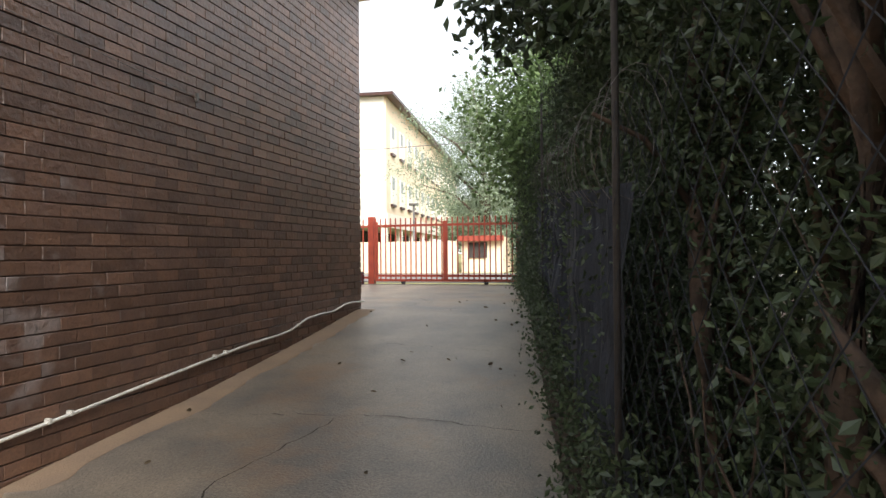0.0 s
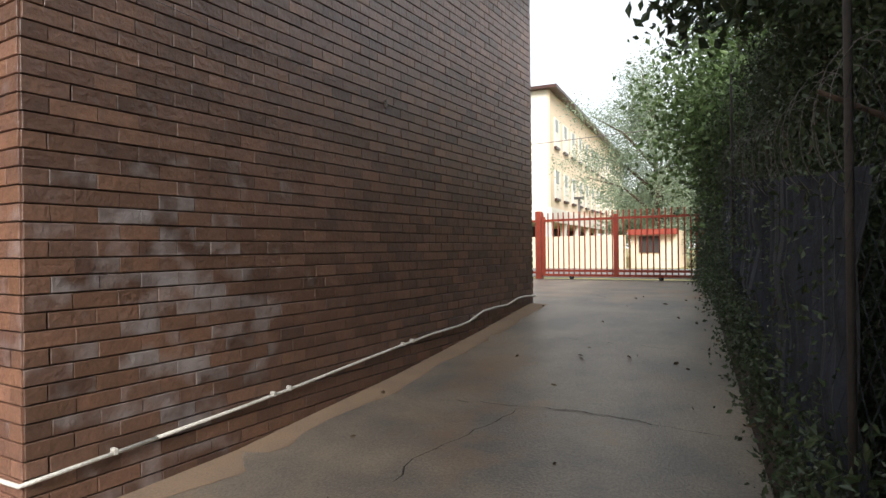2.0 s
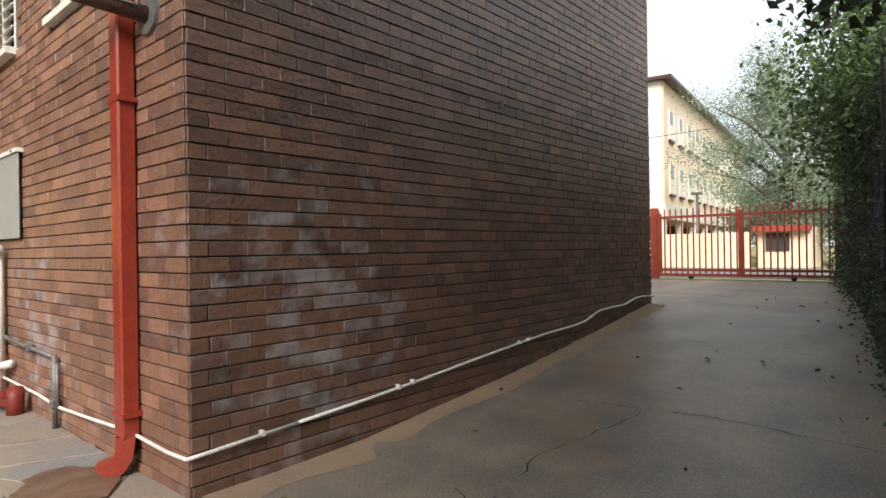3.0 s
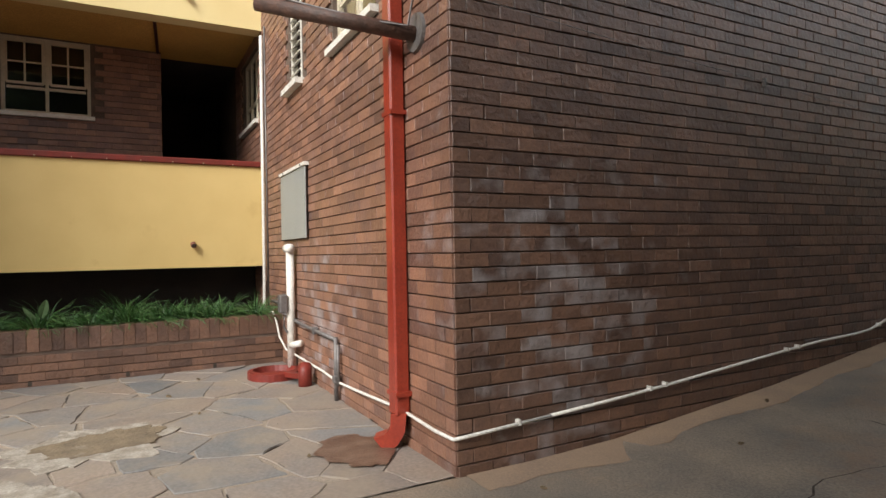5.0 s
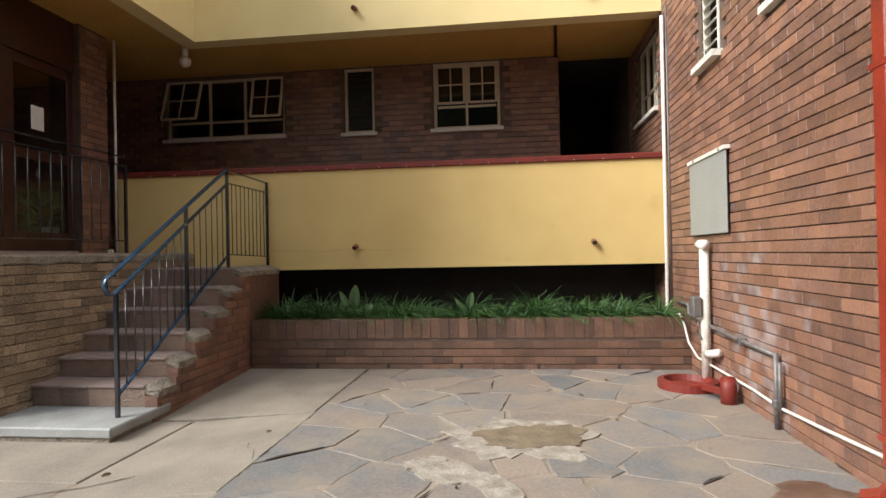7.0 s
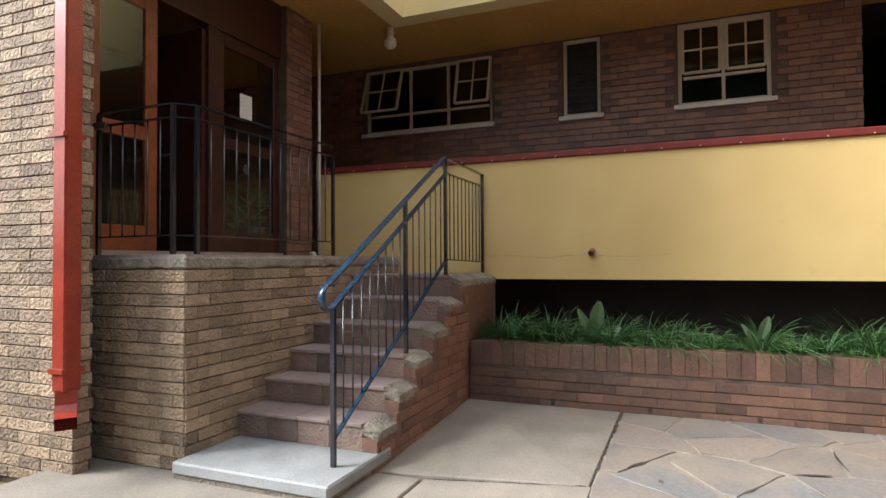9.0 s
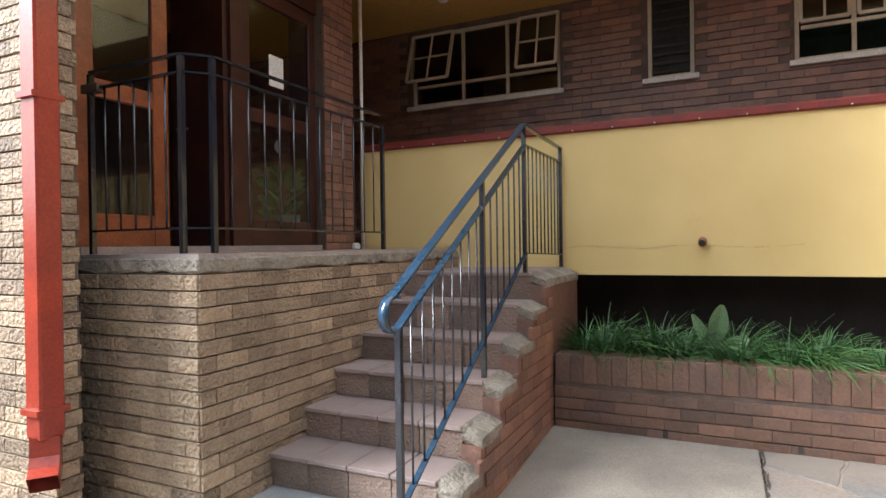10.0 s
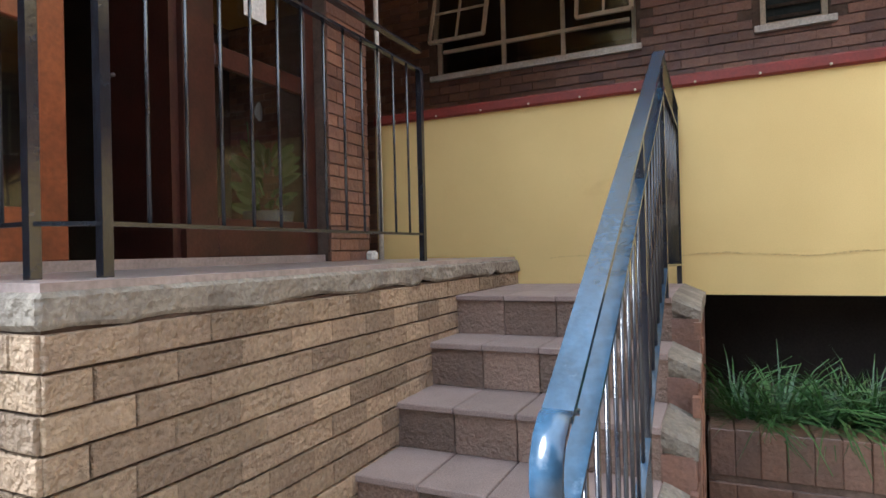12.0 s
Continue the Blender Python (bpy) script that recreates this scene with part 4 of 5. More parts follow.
for y, z, xx in ((-2.346, 1.45, -8.2), (0.744, 1.45, -8.2), (-2.3, 4.62, -8.2), (0.72, 4.62, -8.2)):
    sp = thing("spout", "short rusty drain spout through the yellow wall", "spout", group="drain spouts")
    bm = bmesh.new()
    add_tube(bm, ((xx - 0.05, y, z + 0.01), (xx + 0.09, y, z - 0.02)), 0.034, 12)
    part("sleeve", bm, M_clay, sp, smooth=True)
    # dark disc paints the shade inside the spout mouth
    bm = bmesh.new()
    add_tube(bm, ((xx + 0.089, y, z - 0.019), (xx + 0.092, y, z - 0.02)), 0.024, 12)
    part("bore_shade", bm, M_crack, sp)
y = -5.6
while y < 1.6:
    tagged(tube("clip", ((-8.168, y, 2.485), (-8.158, y, 2.485)), 0.008, M_frame), "small pale fixing on the coping", "fixing", "coping fixings")
    y += 0.36

V, F = [], []
mark = random.Random(31)
for i in range(41):
    y, z, w = -4.4 + i * 0.07, 1.4 + 0.012 * math.sin(i * 0.5) + mark.uniform(-0.004, 0.004), mark.uniform(0.002, 0.006)
    V += [(-8.197, y, z - w), (-8.197, y, z + w)]
    if i:
        F.append((2 * i - 2, 2 * i, 2 * i + 1, 2 * i - 1))
tagged(obj_from("wall_mark", V, F, M_watermark), "faint brown water mark on the yellow parapet", "stain", kind="structure")
lamp = thing("ceiling_lamp", "unlit white glass globe lamp under the ceiling", "lamp")
bm = bmesh.new()
bmesh.ops.create_uvsphere(bm, u_segments=20, v_segments=14, radius=0.085, matrix=Matrix.Translation((-8.6, -4.95, 4.2)))
part("globe", bm, M_white, lamp, smooth=True)
tube("holder", ((-8.6, -4.95, 4.27), (-8.6, -4.95, FZ + 0.07)), 0.045, M_white, lamp, seg=12)

# ---- gate ----
GY, GZ = 13.0, 0.60
gate = thing("sliding_gate", "red oxide steel palisade sliding gate, closed", "gate")
gx0, gx1 = -4.85, -1.6
for z in (GZ + 0.1, GZ + 0.2, GZ + 1.33):
    box("rail", gx0, gx1, GY - 0.025, GY + 0.025, z - 0.025, z + 0.025, M_gate, gate)
n = 27
for k in range(n + 1):
    x = gx0 + (gx1 - gx0) * k / n
    box("paling", x - 0.014, x + 0.014, GY - 0.04, GY - 0.026, GZ + 0.1, GZ + 1.5, M_gate, gate)
for x in (gx0, (gx0 + gx1) / 2, gx1):
    box("stile", x - 0.04, x + 0.04, GY - 0.024, GY + 0.024, GZ + 0.08, GZ + 1.42, M_gate, gate)
for x in (-4.2, -2.3):
    tube("wheel", ((x, GY - 0.02, GZ + 0.05), (x, GY + 0.02, GZ + 0.05)), 0.05, M_black, gate, seg=14)
for x in (-5.0, -1.42):
    g = thing("gate_post", "square red oxide steel gate post", "post", group="gate posts")
    box("shaft", x - 0.07, x + 0.07, GY + 0.03, GY + 0.17, GZ - 0.1, GZ + 1.55, M_gate, g, bevel=0.008)
fence = thing("fence_panel", "short red steel fence panel beside the gate", "fence")
for k in range(12):
    x = -5.2 - k * 0.16
    box("paling", x - 0.014, x + 0.014, GY + 0.06, GY + 0.075, GZ, GZ + 1.5, M_gate, fence)
for z in (GZ + 0.15, GZ + 1.33):
    box("rail", -7.1, -5.08, GY + 0.08, GY + 0.12, z - 0.025, z + 0.025, M_gate, fence)
tagged(box("gate_motor", -5.38, -5.12, GY - 0.28, GY - 0.05, GZ - 0.02, GZ + 0.3, M_black, bevel=0.03), "small black gate motor housing", "motor")
tagged(box("gate_track", -5.2, -1.2, GY - 0.02, GY + 0.02, GZ - 0.01, GZ + 0.012, M_galv), "steel ground track under the gate", "track")

# ---- street beyond the gate ----
tagged(box("road", -60, 60, 15.0, 20.5, 0.45, 0.585, M_road), "grey tarred street beyond the gate", "road", kind="structure")


def far_building():
    b = thing("apartment_building", "three-storey cream block with pale windows", "building")
    ang = math.atan2(0.12, 0.993)
    m = Matrix.Translation((-10.2, 27.6, 0.4)) @ Matrix.Rotation(ang, 4, "Z")

    def bx(name, x0, x1, y0, y1, z0, z1, material, lab=""):
        o = box(name, x0, x1, y0, y1, z0, z1, material, b, lab)
        o.data.transform(m)
        return o

    bx("wall", -9, 0, 0, 27, 2.9, 8.62, M_farwall)
    bx("slab_band", -9, 0.06, -0.06, 27.06, 2.2, 2.9, M_farwhite, "white floor band")
    bx("end_wall", -8.9, -0.1, -0.05, -0.003, 2.9, 8.62, M_farwhite)
    bx("roof", -9.3, 0.45, -0.4, 27.4, 8.62, 8.76, M_dwood, "dark thin eaves")
    bx("recess", -8.5, -2.4, 0.5, 26.5, -0.4, 2.2, M_dark)
    for k in range(9):
        bx("column", -0.3, 0.0, k * 3.3, k * 3.3 + 0.3, -0.4, 2.2, M_farwhite)
    for z in (3.4, 6.0):
        for k in range(13):
            y = 0.9 + k * 2.0
            bx("window", 0.0, 0.05, y, y + 0.75, z, z + 1.45, M_farwhite)
            bx("pane", 0.05, 0.06, y + 0.08, y + 0.67, z + 0.75, z + 1.38, M_grey)
            bx("sill", 0.0, 0.12, y - 0.05, y + 0.8, z - 0.12, z, M_dwood)
            bx("window", 0.0, 0.045, y + 0.8, y + 1.2, z, z + 1.45, M_farwhite)


far_building()
sw = thing("street_wall", "cream painted street wall with orange base", "wall")
box("wall", -12, -5.3, 22.0, 22.25, 0.3, 1.75, M_farwall, sw)
hut = thing("kiosk", "small red painted shop front across the street", "building")
box("body", -5.2, -3.6, 22.6, 24.6, 0.3, 1.9, M_farwall, hut)
box("awning", -5.25, -3.55, 22.3, 22.6, 1.75, 1.95, M_gate, hut)
box("hatch", -4.9, -4.2, 22.55, 22.6, 1.1, 1.7, M_dark, hut)
sg = thing("sign_board", "red painted board on posts under the tree", "sign")
box("board", -3.0, -1.6, 24.0, 24.05, 1.3, 1.9, M_red, sg)
for x in (-2.9, -1.7):
    box("leg", x - 0.04, x + 0.04, 24.05, 24.12, 0.3, 1.9, M_dwood, sg)
sl = thing("street_lamp", "slim grey street lamp pole", "street lamp")
tube("pole", ((-7.6, 24, 0.4), (-7.6, 24, 3.3)), 0.05, M_galv, sl)
box("head", -7.8, -7.4, 23.9, 24.1, 3.3, 3.4, M_galv, sl, bevel=0.02)
for px in (-30, 20):
    tagged(tube("utility_pole", ((px, 21, 0.3), (px, 21, 5.8)), 0.1, M_dwood), "dark timber utility pole", "pole", "utility poles")
tagged(tube("overhead_wire", ((-30, 21, 5.6), (-8, 21, 5.2), (20, 21, 5.6)), 0.015, M_galv, seg=5), "overhead wire across the street", "cable")


# ---- foliage ----
def leaf_cloud(name, centres, per, size, spread, material, seed, parent=None, label="", flat=0.5, folded=True):
    """Many single folded leaves scattered round centres (k, 3)."""
    g = np.random.default_rng(seed)
    c = np.repeat(np.asarray(centres, float), per, axis=0)
    n = len(c)
    p = c + g.normal(0, 1, (n, 3)) * np.asarray(spread)
    d = g.normal(0, 1, (n, 3))
    d[:, 2] -= flat
    d /= np.linalg.norm(d, axis=1)[:, None]
    s = np.cross(d, g.normal(0, 1, (n, 3)))
    s /= np.linalg.norm(s, axis=1)[:, None] + 1e-6
    u = np.cross(s, d)
    ln = size * g.uniform(0.6, 1.3, (n, 1))
    w = ln * 0.27
    v = np.stack([p, p + d * ln * 0.5 - s * w + u * w * 0.4, p + d * ln, p + d * ln * 0.5 + s * w + u * w * 0.4], axis=1).reshape(-1, 3)
    i = np.arange(n)[:, None] * 4
    f = np.concatenate([i + [0, 1, 2], i + [0, 2, 3]], axis=0)
    me = bpy.data.meshes.new(name)
    me.from_pydata(v.tolist(), [], f.tolist())
    me.materials.append(material)
    ob = new(name, me)
    ob.parent = parent
    if label:
        ob["label"] = label
    return ob


def tree(name, label, base, height, radius, crown_low, material, seed, clumps=120, per=60, leaf=0.16, trunk_r=0.16, lean=(0, 0), spread=0.35):
    t = thing(name, label, "tree")
    r = random.Random(seed)
    base = Vector(base)
    top = base + Vector((lean[0], lean[1], height * 0.8))
    mid = base.lerp(top, 0.45) + Vector((r.uniform(-0.2, 0.2), r.uniform(-0.2, 0.2), 0))
    bm = bmesh.new()
    add_tube(bm, (base, base.lerp(mid, 0.5), mid, top), trunk_r, 9, trunk_r * 0.3)
    cs = []
    limbs = 16
    for k in range(limbs):
        a = r.uniform(0, 6.28)
        h = crown_low + (height - crown_low) * (k + 0.5) / limbs
        env = math.sin(math.pi * min(1, 0.18 + 0.75 * (h - crown_low) / (height - crown_low)))
        rr = radius * env * r.uniform(0.65, 1.15)
        s = base.lerp(top, min(1, max(0.25, h / height - 0.15)))
        e = Vector((base.x + lean[0] * h / height + math.cos(a) * rr, base.y + lean[1] * h / height + math.sin(a) * rr, base.z + h))
        m = s.lerp(e, 0.5) + Vector((0, 0, 0.15 * rr))
        add_tube(bm, (s, m, e), trunk_r * 0.35, 6, 0.012)
        for j in range(clumps // limbs):
            q = s.lerp(e, r.uniform(0.35, 1.1))
            cs.append(q + Vector((r.gauss(0, spread), r.gauss(0, spread), r.gauss(0, spread))))
    part("trunk", bm, M_bark, t, smooth=True)
    leaf_cloud("crown", [tuple(c) for c in cs], per, leaf, (0.28, 0.28, 0.24), material, seed, t)
    return t


tree("street_tree", "tall feathery grey-green street tree", (-4.5, 25.0, 0.5), 8.0, 2.9, 1.3, M_leaf3, 11, 420, 130, 0.085, 0.22, (-0.4, 0), 0.42)
tree("street_tree", "leafy green tree across the street", (-1.6, 26.5, 0.5), 5.4, 2.6, 1.3, M_leaf2, 12, 200, 60, 0.2, 0.18)
tree("street_tree", "low bushy tree along the street", (2.5, 30, 0.5), 6.0, 3.5, 0.8, M_leaf2, 14, 200, 60, 0.25)
tree("street_tree", "low bushy tree beyond the block", (-7.5, 38, 0.5), 5.0, 3.0, 0.8, M_leaf3, 15, 160, 60, 0.25)
tree("hedge_tree", "broad dark green tree leaning over the driveway", (0.6, 9.4, 0.55), 4.1, 1.75, 1.7, M_leaf4, 13, 330, 120, 0.1, 0.13, (-0.7, 0.0), 0.28)

# overgrown boundary: chain-link fence, netting, coils, creepers and trunks


bm = bmesh.new()
strip = []
for i in range(45):
    y = -9 + 0.5 * i
    strip.append([bm.verts.new((edge_x(y) + d, y, ground_z(y) - 0.03)) for d in (-0.02, 5.0)])
for a, d in zip(strip, strip[1:]):
    bm.faces.new((a[0], a[1], d[1], d[0]))
tagged(part("soil_bed", bm, M_soil), "dark leaf-strewn soil under the hedge", "soil", kind="structure")


def fence_x(y):
    return edge_x(y) + 0.12


bfence = thing("boundary_fence", "overgrown chain-link fence with dark netting", "fence")
for y in (-0.4, 2.72, 7.0, 9.6, 12.4):
    z = ground_z(y)
    tube("post", ((fence_x(y), y, z - 0.1), (fence_x(y), y, z + 2.6)), 0.014, M_dark, bfence)
bm = bmesh.new()
p, q = (fence_x(2.75) + 0.09, 2.75), (fence_x(12.9) + 0.09, 12.9)
nn = 300
crease = random.Random(23)
cols_v = []
for i in range(nn + 1):
    t = i / nn
    y = p[1] + (q[1] - p[1]) * t
    fold = crease.uniform(-0.022, 0.022)
    cols_v.append([bm.verts.new((fence_x(y) + 0.03 + fold + 0.05 * noise.noise(Vector((y * 2, k * 0.5, 0))), y, ground_z(y) + 0.15 + 1.4 * k / 8 + 0.05 * noise.noise(Vector((y, k, 5))))) for k in range(9)])
for a, b in zip(cols_v, cols_v[1:]):
    for k in range(8):
        bm.faces.new((a[k], a[k + 1], b[k + 1], b[k]))
part("netting", bm, M_net, bfence, "dark blue-black shade netting")
# diamond mesh on the open near stretch
bm = bmesh.new()
y0, y1, hh, pitch = -1.0, 3.0, 1.9, 0.16
k = -hh
while k < y1 - y0:
    for sgn in (1, -1):
        pts = []
        for j in range(0, int(hh / 0.1) + 1):
            z = j * 0.1
            y = y0 + k + z if sgn == 1 else y0 + k + hh - z
            if y0 <= y <= y1:
                pts.append((fence_x(y) + 0.01 * sgn, y, ground_z(y) + 0.05 + z))
        if len(pts) > 1:
            add_tube(bm, (pts[0], pts[-1]), 0.0014, 3)
    k += pitch
ob = part("wire_mesh", bm, M_net, bfence, "slack diamond wire mesh")
ob["kind"] = "stuff"
bm = bmesh.new()
pts = []
wob = random.Random(12)
for i in range(1, 38 * 16):
    a = i / 16 * 2 * math.pi
    if i % 16 == 1:
        rad, gap = 0.25 + wob.uniform(-0.04, 0.04), wob.uniform(-0.03, 0.03)
    y = 2.6 + i / 16 * 0.18
    pts.append((fence_x(y) + 0.06 + 0.5 * rad * math.cos(a), y + gap + 0.03 * math.sin(a * 0.37), ground_z(y) * 0.8 + 1.74 + rad * math.sin(a)))
add_tube(bm, pts, 0.0019, 4)
part("razor_coil", bm, M_galv, bfence, "coiled flat razor wire along the top")

g = np.random.default_rng(3)


def along(n, ya, yb, x0, x1, za, zb):
    y = g.uniform(ya, yb, n)
    x = np.array([fence_x(v) for v in y]) + g.uniform(x0, x1, n)
    z = np.array([ground_z(v) for v in y]) + g.uniform(za, zb, n)
    return np.stack([x, y, z], axis=1)


h1 = leaf_cloud("hedge", np.concatenate([along(800, 7.7, 13.0, -0.12, 0.2, 0.0, 2.5), along(500, 2.8, 7.7, 0.12, 0.5, 1.4, 2.6), along(900, 0.9, 6.5, 0.25, 0.9, 0.0, 2.4), along(500, 1.2, 13.0, -0.05, 0.12, -0.02, 0.5), along(45, 2.8, 7.7, 0.0, 0.04, 0.2, 1.7), along(260, -1.0, 1.5, 0.35, 1.2, 0.1, 2.4)]), 40, 0.042, (0.1, 0.14, 0.12), M_leaf, 31)
tagged(h1, "dense dark green creeper hedge over the fence", "hedge", kind="stuff")
h2 = leaf_cloud("hedge", np.concatenate([along(2200, -0.5, 6.0, 0.7, 2.4, 0.0, 4.6), along(1200, 6.0, 13.0, 0.6, 2.4, 0.0, 3.2), along(500, 1.2, 5.5, 0.25, 1.2, 2.0, 4.6), along(200, 5.5, 12.0, 0.25, 1.2, 2.0, 2.9), along(900, 1.0, 5.0, 0.5, 2.6, 4.0, 7.5)]), 42, 0.062, (0.16, 0.16, 0.16), M_leaf, 32)
tagged(h2, "tall dark shrubs behind the fence", "hedge", kind="stuff")
# Unseen canopy, added to keep sun and sky off driveway and brick wall
h4 = leaf_cloud("tree_canopy", np.concatenate([np.stack([g.uniform(1.0, 3.6, 1400), g.uniform(-3.0, 1.2, 1400), g.uniform(3.2, 9.5, 1400)], axis=1), np.stack([g.uniform(0.0, 3.4, 1200), g.uniform(-2.6, 2.6, 1200), g.uniform(4.6, 8.8, 1200)], axis=1)]), 36, 0.2, (0.2, 0.2, 0.2), M_leaf, 34)
tagged(h4, "unseen leaf canopy added to shade driveway and brick wall", "canopy", kind="stuff")
# stems made up to carry the unseen shading leaves
for x, y in ((2.0, -0.6), (2.3, -2.2)):
    tagged(tube("tree", ((x, y, -0.1), (x + 0.1, y, 3.0), (x, y + 0.1, 8.5)), 0.18, M_bark, taper=0.05), "unseen grey-brown stem added under the shade canopy", "tree")
# Unseen tree row, added so the window panes reflect something dark
h5 = leaf_cloud("tree_line", np.stack([g.uniform(6.2, 8.5, 700), g.uniform(-12, 3, 700), g.uniform(0.2, 5.5, 700)], axis=1), 24, 0.3, (0.35, 0.35, 0.3), M_leaf, 35)
tagged(h5, "unseen row of trees added to darken window reflections", "trees", kind="stuff")
h3 = leaf_cloud("overhang", np.concatenate([along(60, 4.3, 6.0, -0.55, 0.5, 2.95, 3.5), along(90, 3.2, 5.0, -0.15, 0.9, 2.55, 3.6)]), 34, 0.11, (0.16, 0.2, 0.14), M_leaf, 33)
tagged(h3, "dark leafy branches hanging over the driveway", "branches", kind="stuff")
rnd = random.Random(8)
for x, y, r, ht in ((0.95, 1.55, 0.14, 4.5), (0.78, 1.95, 0.05, 3.8), (1.05, 2.15, 0.11, 4.5), (1.0, 2.75, 0.06, 4.2), (0.9, 3.6, 0.07, 4.4), (1.3, 3.1, 0.09, 4.5), (0.75, 5.2, 0.06, 4.0), (0.95, 1.75, 0.1, 4.5), (0.62, 3.0, 0.045, 3.6), (0.5, 4.2, 0.04, 3.4), (1.2, 1.3, 0.12, 4.5), (1.4, 0.5, 0.1, 4.4)):
    t = thing("shrub", "gnarled brown multi-limbed shrub in the overgrown hedge", "shrub", group="hedge shrubs")
    pts = [(x + rnd.uniform(-0.08, 0.08), y + rnd.uniform(-0.08, 0.08), ground_z(y) - 0.1 + ht * i / 7) for i in range(8)]
    tube("stem", pts, r, M_bark, t, seg=9, taper=r * 0.5)
    for j in range(6):
        k = rnd.randrange(1, 6)
        a = Vector(pts[k])
        e = a + Vector((rnd.uniform(-0.5, 0.4), rnd.uniform(-0.8, 0.8), rnd.uniform(0.3, 1.0)))
        tube("limb", (a, a.lerp(e, 0.5) + Vector((0, 0, 0.1)), e), r * 0.35, M_bark, t, seg=6, taper=0.008)
bm = bmesh.new()
for i in range(46):
    y = rnd.uniform(0.3, 6.5)
    x = fence_x(y) + rnd.uniform(0.02, 0.5)
    z = ground_z(y) + rnd.uniform(0, 1.6)
    pts = [Vector((x, y, z))]
    d = Vector((rnd.uniform(-0.05, 0.05), rnd.uniform(-0.3, 0.3), rnd.uniform(0.4, 1.0))).normalized()
    for j in range(6):
        d = (d + Vector((rnd.uniform(-0.2, 0.2), rnd.uniform(-0.4, 0.4), rnd.uniform(-0.35, 0.3)))).normalized()
        q = pts[-1] + d * 0.14
        q.x = max(q.x, fence_x(q.y) + 0.01)
        pts.append(q)
    add_tube(bm, pts, rnd.uniform(0.003, 0.008), 4, 0.002)
tagged(part("creeper_stems", bm, M_bark), "tangle of bare brown creeper stems", "stems", kind="stuff")

# fallen leaves
rnd = random.Random(17)
for i in range(46):
    y = rnd.uniform(1.4, 9.0) if i < 34 else rnd.uniform(-3.0, 1.4)
    x = rnd.uniform(-2.85, edge_x(y) - 0.05) if i < 34 else rnd.uniform(-6.8, -3.2)
    if i < 14:
        x = edge_x(y) - abs(rnd.gauss(0, 0.25)) - 0.03
    V, F = [], []
    a = rnd.uniform(0, 6.28)
    s = rnd.uniform(0.03, 0.065)
    z = ground_z(y) + yard_dip(x, y) + 0.012
    broad_leaf(V, F, (x, y, z), (x + math.cos(a) * s, y + math.sin(a) * s, z + 0.008), s * 0.25, 0.4)
    tagged(obj_from("fallen_leaf", V, F, M_dry), "curled dry brown fallen leaf", "leaf", "fallen leaves")

# ---- crazy paving ----
def clip_poly(poly, px, py, nx, ny):
    out = []
    for i, (ax, ay) in enumerate(poly):
        bx, by = poly[(i + 1) % len(poly)]
        da, db = (ax - px) * nx + (ay - py) * ny, (bx - px) * nx + (by - py) * ny
        if da <= 0:
            out.append((ax, ay))
        if da * db < 0:
            t = da / (da - db)
            out.append((ax + (bx - ax) * t, ay + (by - ay) * t))
    return out


tagged(box("paving_bed", -7.27, -3.0, -1.97, 1.65, -0.1, 0.0, M_grout), "pale mortar bed between paving stones", "pavement", kind="structure")
paving = tagged(new("paving"), "crazy paving of worn grey and tan slate", "pavement", kind="structure")
rnd = random.Random(6)
seeds = []
while len(seeds) < 60:
    p = (rnd.uniform(-7.25, -2.9), rnd.uniform(-1.95, 1.65))
    if all(math.hypot((p[0] - q[0]) * 0.8, p[1] - q[1]) > rnd.uniform(0.22, 0.42) for q in seeds):
        seeds.append(p)
dirt_v, dirt_f = [], []
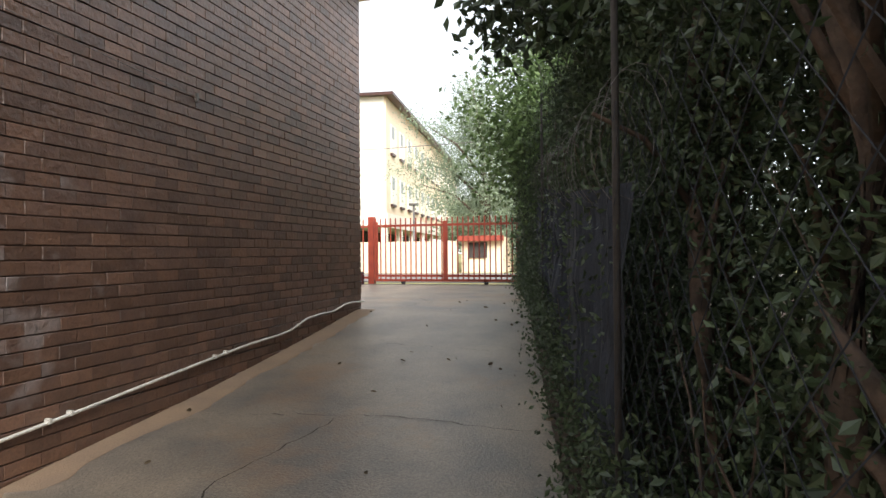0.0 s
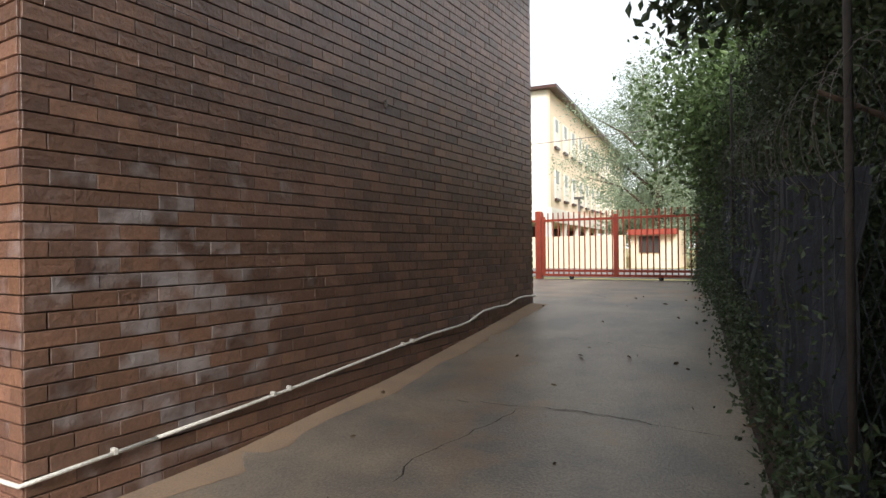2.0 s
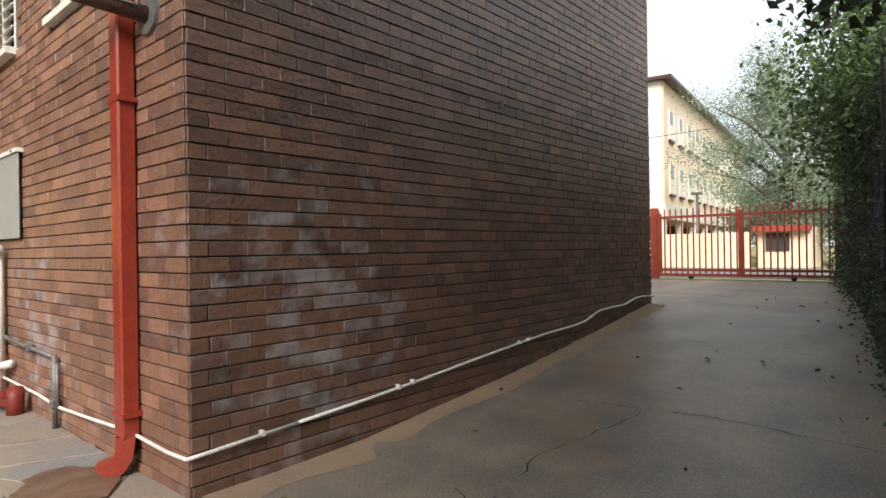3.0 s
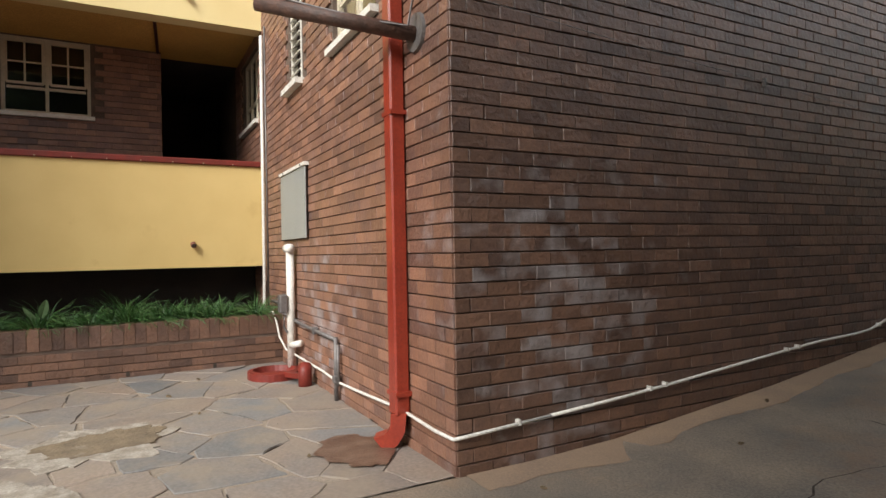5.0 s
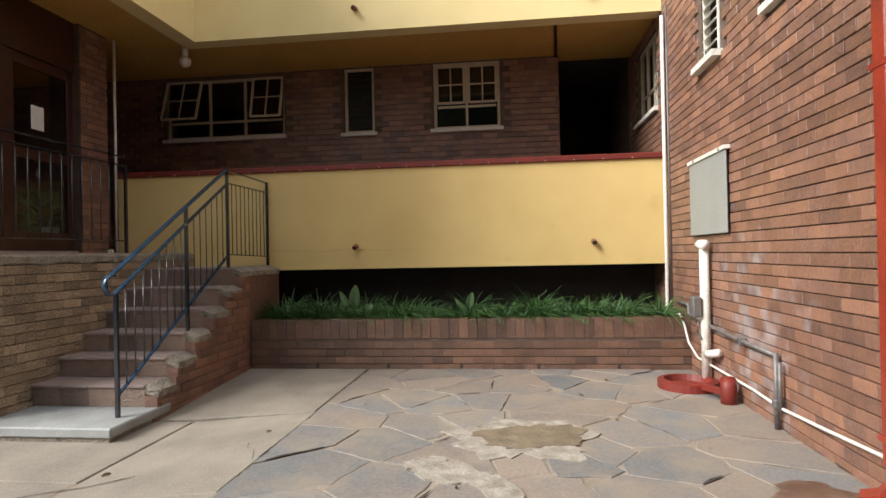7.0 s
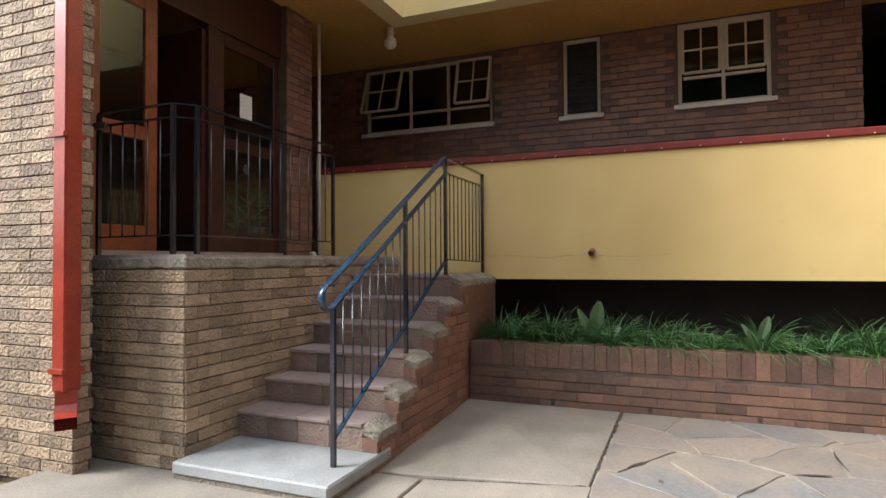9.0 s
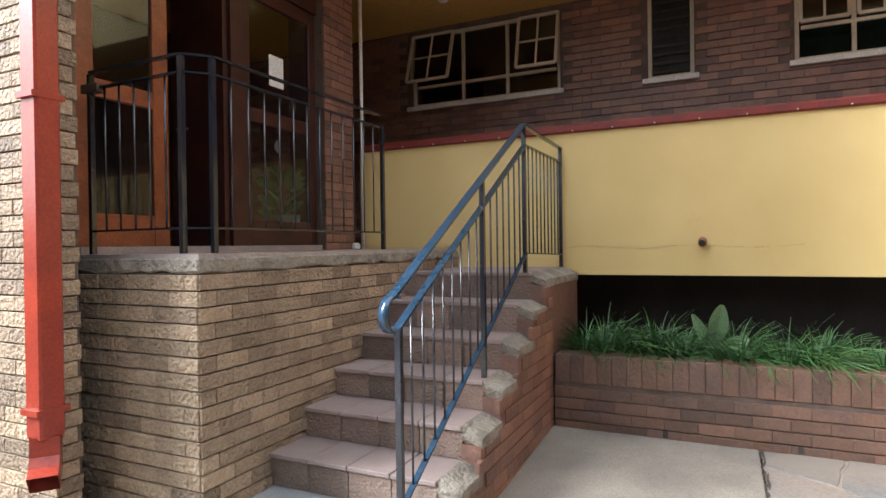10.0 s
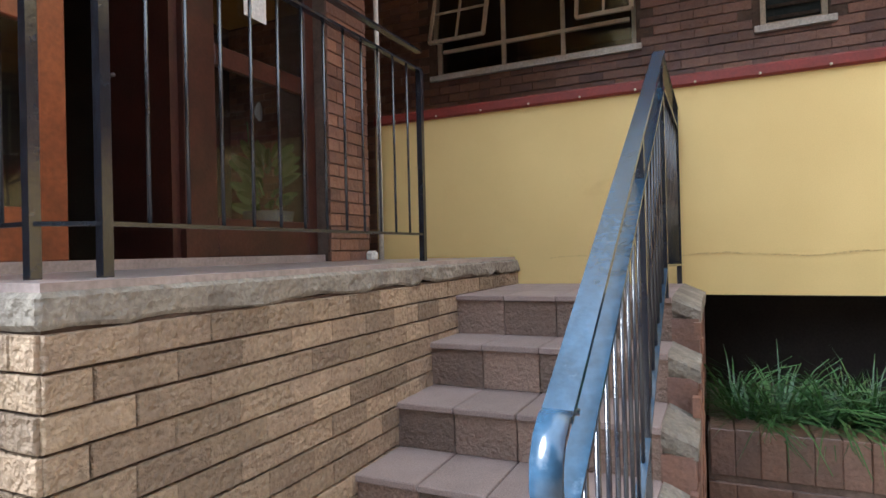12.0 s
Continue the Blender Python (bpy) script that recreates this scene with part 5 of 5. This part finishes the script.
for i, (sx, sy) in enumerate(seeds):
    poly = [(-7.26, -1.96), (-3.02, -1.96), (-3.02, 1.64), (-7.26, 1.64)]
    for j, (qx, qy) in enumerate(seeds):
        if i != j and math.hypot(qx - sx, qy - sy) < 2.2:
            dx, dy = qx - sx, qy - sy
            turn = 0.35 * math.sin((i + j) * 12.7)
            ln = math.hypot(dx, dy)
            nx, ny = dx / ln * math.cos(turn) - dy / ln * math.sin(turn), dx / ln * math.sin(turn) + dy / ln * math.cos(turn)
            gap = 0.004 + 0.016 * (0.5 + 0.5 * math.sin((i + j) * 5.3)) ** 3
            poly = clip_poly(poly, (sx + qx) / 2 - nx * gap, (sy + qy) / 2 - ny * gap, nx, ny)
    if len(poly) < 3:
        continue
    fine = []
    for a, b in zip(poly, poly[1:] + poly[:1]):
        m = max(1, int(math.hypot(b[0] - a[0], b[1] - a[1]) / 0.09))
        start = len(fine)
        for k in range(m):
            t = k / m
            fine.append((a[0] + (b[0] - a[0]) * t + (rnd.uniform(-0.011, 0.011) if k else 0), a[1] + (b[1] - a[1]) * t + (rnd.uniform(-0.011, 0.011) if k else 0)))
        # dirt lodged along part of some joints
        if m > 2 and rnd.random() < 0.3:
            lo_k, hi_k = sorted((rnd.randrange(m), rnd.randrange(m)))
            prev = None
            for k in range(lo_k, hi_k + 1):
                x, y = fine[start + k]
                w = rnd.uniform(0.003, 0.011) * (0.4 if k in (lo_k, hi_k) else 1)
                dirt_v += [(x - w, y - w, 0.0125), (x + w, y + w, 0.0125)]
                n = len(dirt_v)
                if prev is not None:
                    dirt_f.append((n - 4, n - 3, n - 1, n - 2))
                prev = k
    bm = bmesh.new()
    zt = 0.006 + rnd.uniform(-0.002, 0.004)
    cx, cy = sum(p[0] for p in fine) / len(fine), sum(p[1] for p in fine) / len(fine)
    lo = [bm.verts.new((x, y, -0.03)) for x, y in fine]
    hi = [bm.verts.new((x, y, zt - 0.004)) for x, y in fine]
    tp2 = [bm.verts.new((x + (cx - x) * 0.02, y + (cy - y) * 0.02, zt)) for x, y in fine]
    n = len(fine)
    for k in range(n):
        bm.faces.new((lo[k], lo[(k + 1) % n], hi[(k + 1) % n], hi[k]))
        bm.faces.new((hi[k], hi[(k + 1) % n], tp2[(k + 1) % n], tp2[k]))
    bm.faces.new(tp2)
    part("flagstone", bm, M_flag, paving)
dirt = obj_from("joint_dirt", dirt_v, dirt_f, M_crack, paving, "dark dirt in the open joints")
dirt["kind"] = "stuff"


def blot(name, cx, cy, rx, ry, turn, z, material, label, category, seed, rough=0.45):
    """A thin ragged patch lying on the paving."""
    bm = bmesh.new()
    ring = []
    for k in range(72):
        a = k * 2 * math.pi / 72
        q = Vector((math.cos(a) * 1.6, math.sin(a) * 1.6, seed))
        r = 1 + rough * noise.noise(q) + rough * 0.5 * noise.noise(q * 3.1) + rough * 0.3 * noise.noise(q * 8)
        x, y = rx * r * math.cos(a), ry * r * math.sin(a)
        ring.append((cx + x * math.cos(turn) - y * math.sin(turn), cy + x * math.sin(turn) + y * math.cos(turn)))
    top = [bm.verts.new((x, y, z)) for x, y in ring]
    low = [bm.verts.new((x, y, -0.01)) for x, y in ring]
    bm.faces.new(top)
    for k in range(72):
        bm.faces.new((low[k], low[(k + 1) % 72], top[(k + 1) % 72], top[k]))
    return tagged(part(name, bm, material), label, category, kind="structure")


blot("mortar_patch", -4.76, -0.24, 0.44, 0.46, 0.3, 0.0135, M_lime, "crumbled pale mortar round the broken paving", "pavement", 2.0, 0.5)
blot("mortar_patch", -4.1, -0.72, 0.30, 0.16, 0.9, 0.0175, M_lime, "crumbled pale mortar between the flagstones", "pavement", 5.0, 0.35)
blot("mortar_patch", -3.75, -0.35, 0.34, 0.10, 0.4, 0.0215, M_lime, "crumbled pale mortar between the flagstones", "pavement", 9.0, 0.3)
blot("broken_patch", -4.8, -0.16, 0.29, 0.38, 0.2, 0.0175, M_patch, "worn brown earth where a flagstone is missing", "pavement", 8.0, 0.4)
bm = bmesh.new()
vs = [bm.verts.new((-3.72 + 0.33 * math.cos(a) * (1 + 0.25 * noise.noise(Vector((a * 2, 1, 0)))), 1.3 + 0.24 * math.sin(a) * (1 + 0.5 * noise.noise(Vector((a * 2.3, 7, 0)))), 0.019)) for a in [k * 2 * math.pi / 60 for k in range(60)]]
bm.faces.new(vs)
tagged(part("damp_patch", bm, M_wet), "reddish damp stain below the downpipe", "stain", kind="structure")

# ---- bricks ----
# driveway wall: brown bricks with its shade already in their colour
brick_face(w_east, (-3.0, 1.65, -0.02), (0, 1, 0), (1, 0, 0), 6.2, -0.0, TOP, M_brown_shade_p, M_brown_shade_j, nearest=lambda s, z: s < 2.6 and 0.1 < z < 2.4, keep=lambda a, b, c, d: d > ground_z(1.65 + b) - 0.05, seed=2)
H2s = [(-3.0 - h[1], -3.0 - h[0], h[2], h[3]) for h in H2]
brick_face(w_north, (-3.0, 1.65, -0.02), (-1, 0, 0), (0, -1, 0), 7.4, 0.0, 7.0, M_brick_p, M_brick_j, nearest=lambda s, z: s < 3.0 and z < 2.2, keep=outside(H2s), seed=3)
H3s = [(h[0] + 9.0, h[1] + 9.0, h[2], h[3]) for h in H3]
brick_face(w_ver, (-9.9, -9.0, 1.4), (0, 1, 0), (1, 0, 0), 9.49, 0.0, FZ - 1.33, M_brick_p, M_brick_j, nearest=lambda s, z: 4.0 < s and 1.2 < z, keep=outside([(a, b, c - 1.4, d - 1.4) for a, b, c, d in H3s]), seed=4)
brick_face(platform, (-4.91, -5.66, 1.308 - 17 * COURSE), (0, 1, 0), (1, 0, 0), 1.015, 0.0, 17 * COURSE, M_buff_p, M_buff_j, nearest=lambda s, z: True, seed=5)
brick_face(platform, (-4.91, -4.645, 1.308 - 17 * COURSE), (-1, 0, 0), (0, 1, 0), 3.28, 0.0, 17 * COURSE, M_buff_p, M_buff_j, nearest=lambda s, z: s < 2.4, seed=6)
brick_face(w_wing, (-4.6, -9.0, -0.02 - 2 * COURSE), (0, 1, 0), (1, 0, 0), 3.67, 0.0, 7.0, M_buff_p, M_buff_j, nearest=lambda s, z: s > 2.5 and z < 3.2, seed=7)
brick_face(w_wing, (-4.6, -5.33, -0.02 - 2 * COURSE), (-1, 0, 0), (0, 1, 0), 0.13, 0.0, 4.4, M_buff_p, M_buff_j, seed=8)
brick_face(pier, (-7.51, -5.762, 1.4), (-1, 0, 0), (0, 1, 0), 0.5, 0.0, FZ - 1.33, M_brick_p, M_brick_j, nearest=lambda s, z: True, seed=9)
brick_face(planter, (-7.27, -3.4, -0.02), (0, 1, 0), (1, 0, 0), 5.04, 0.0, 0.345, M_brown_shade_p, M_brown_shade_j, nearest=lambda s, z: True, seed=10, limit=140)


def under_steps(a, b, c, d):
    x0, x1 = -5.0 - a, -5.0 - b
    for i in range(6):
        lo = NX[i + 1] if i < 5 else -8.19
        if x1 >= lo - 0.2 and x0 <= NX[i] + 0.09 and d < NZ[i] - 0.055:
            return True
    return False


brick_face(stairs, (-5.0, -3.42, -0.02 - 2 * COURSE), (-1, 0, 0), (0, 1, 0), 2.27, 0.0, 1.2 + 2 * COURSE, M_brick_p, M_brick_j, nearest=lambda s, z: True, keep=lambda a, b, c, d: under_steps(a, b, c - 2 * COURSE, d - 2 * COURSE), seed=11)
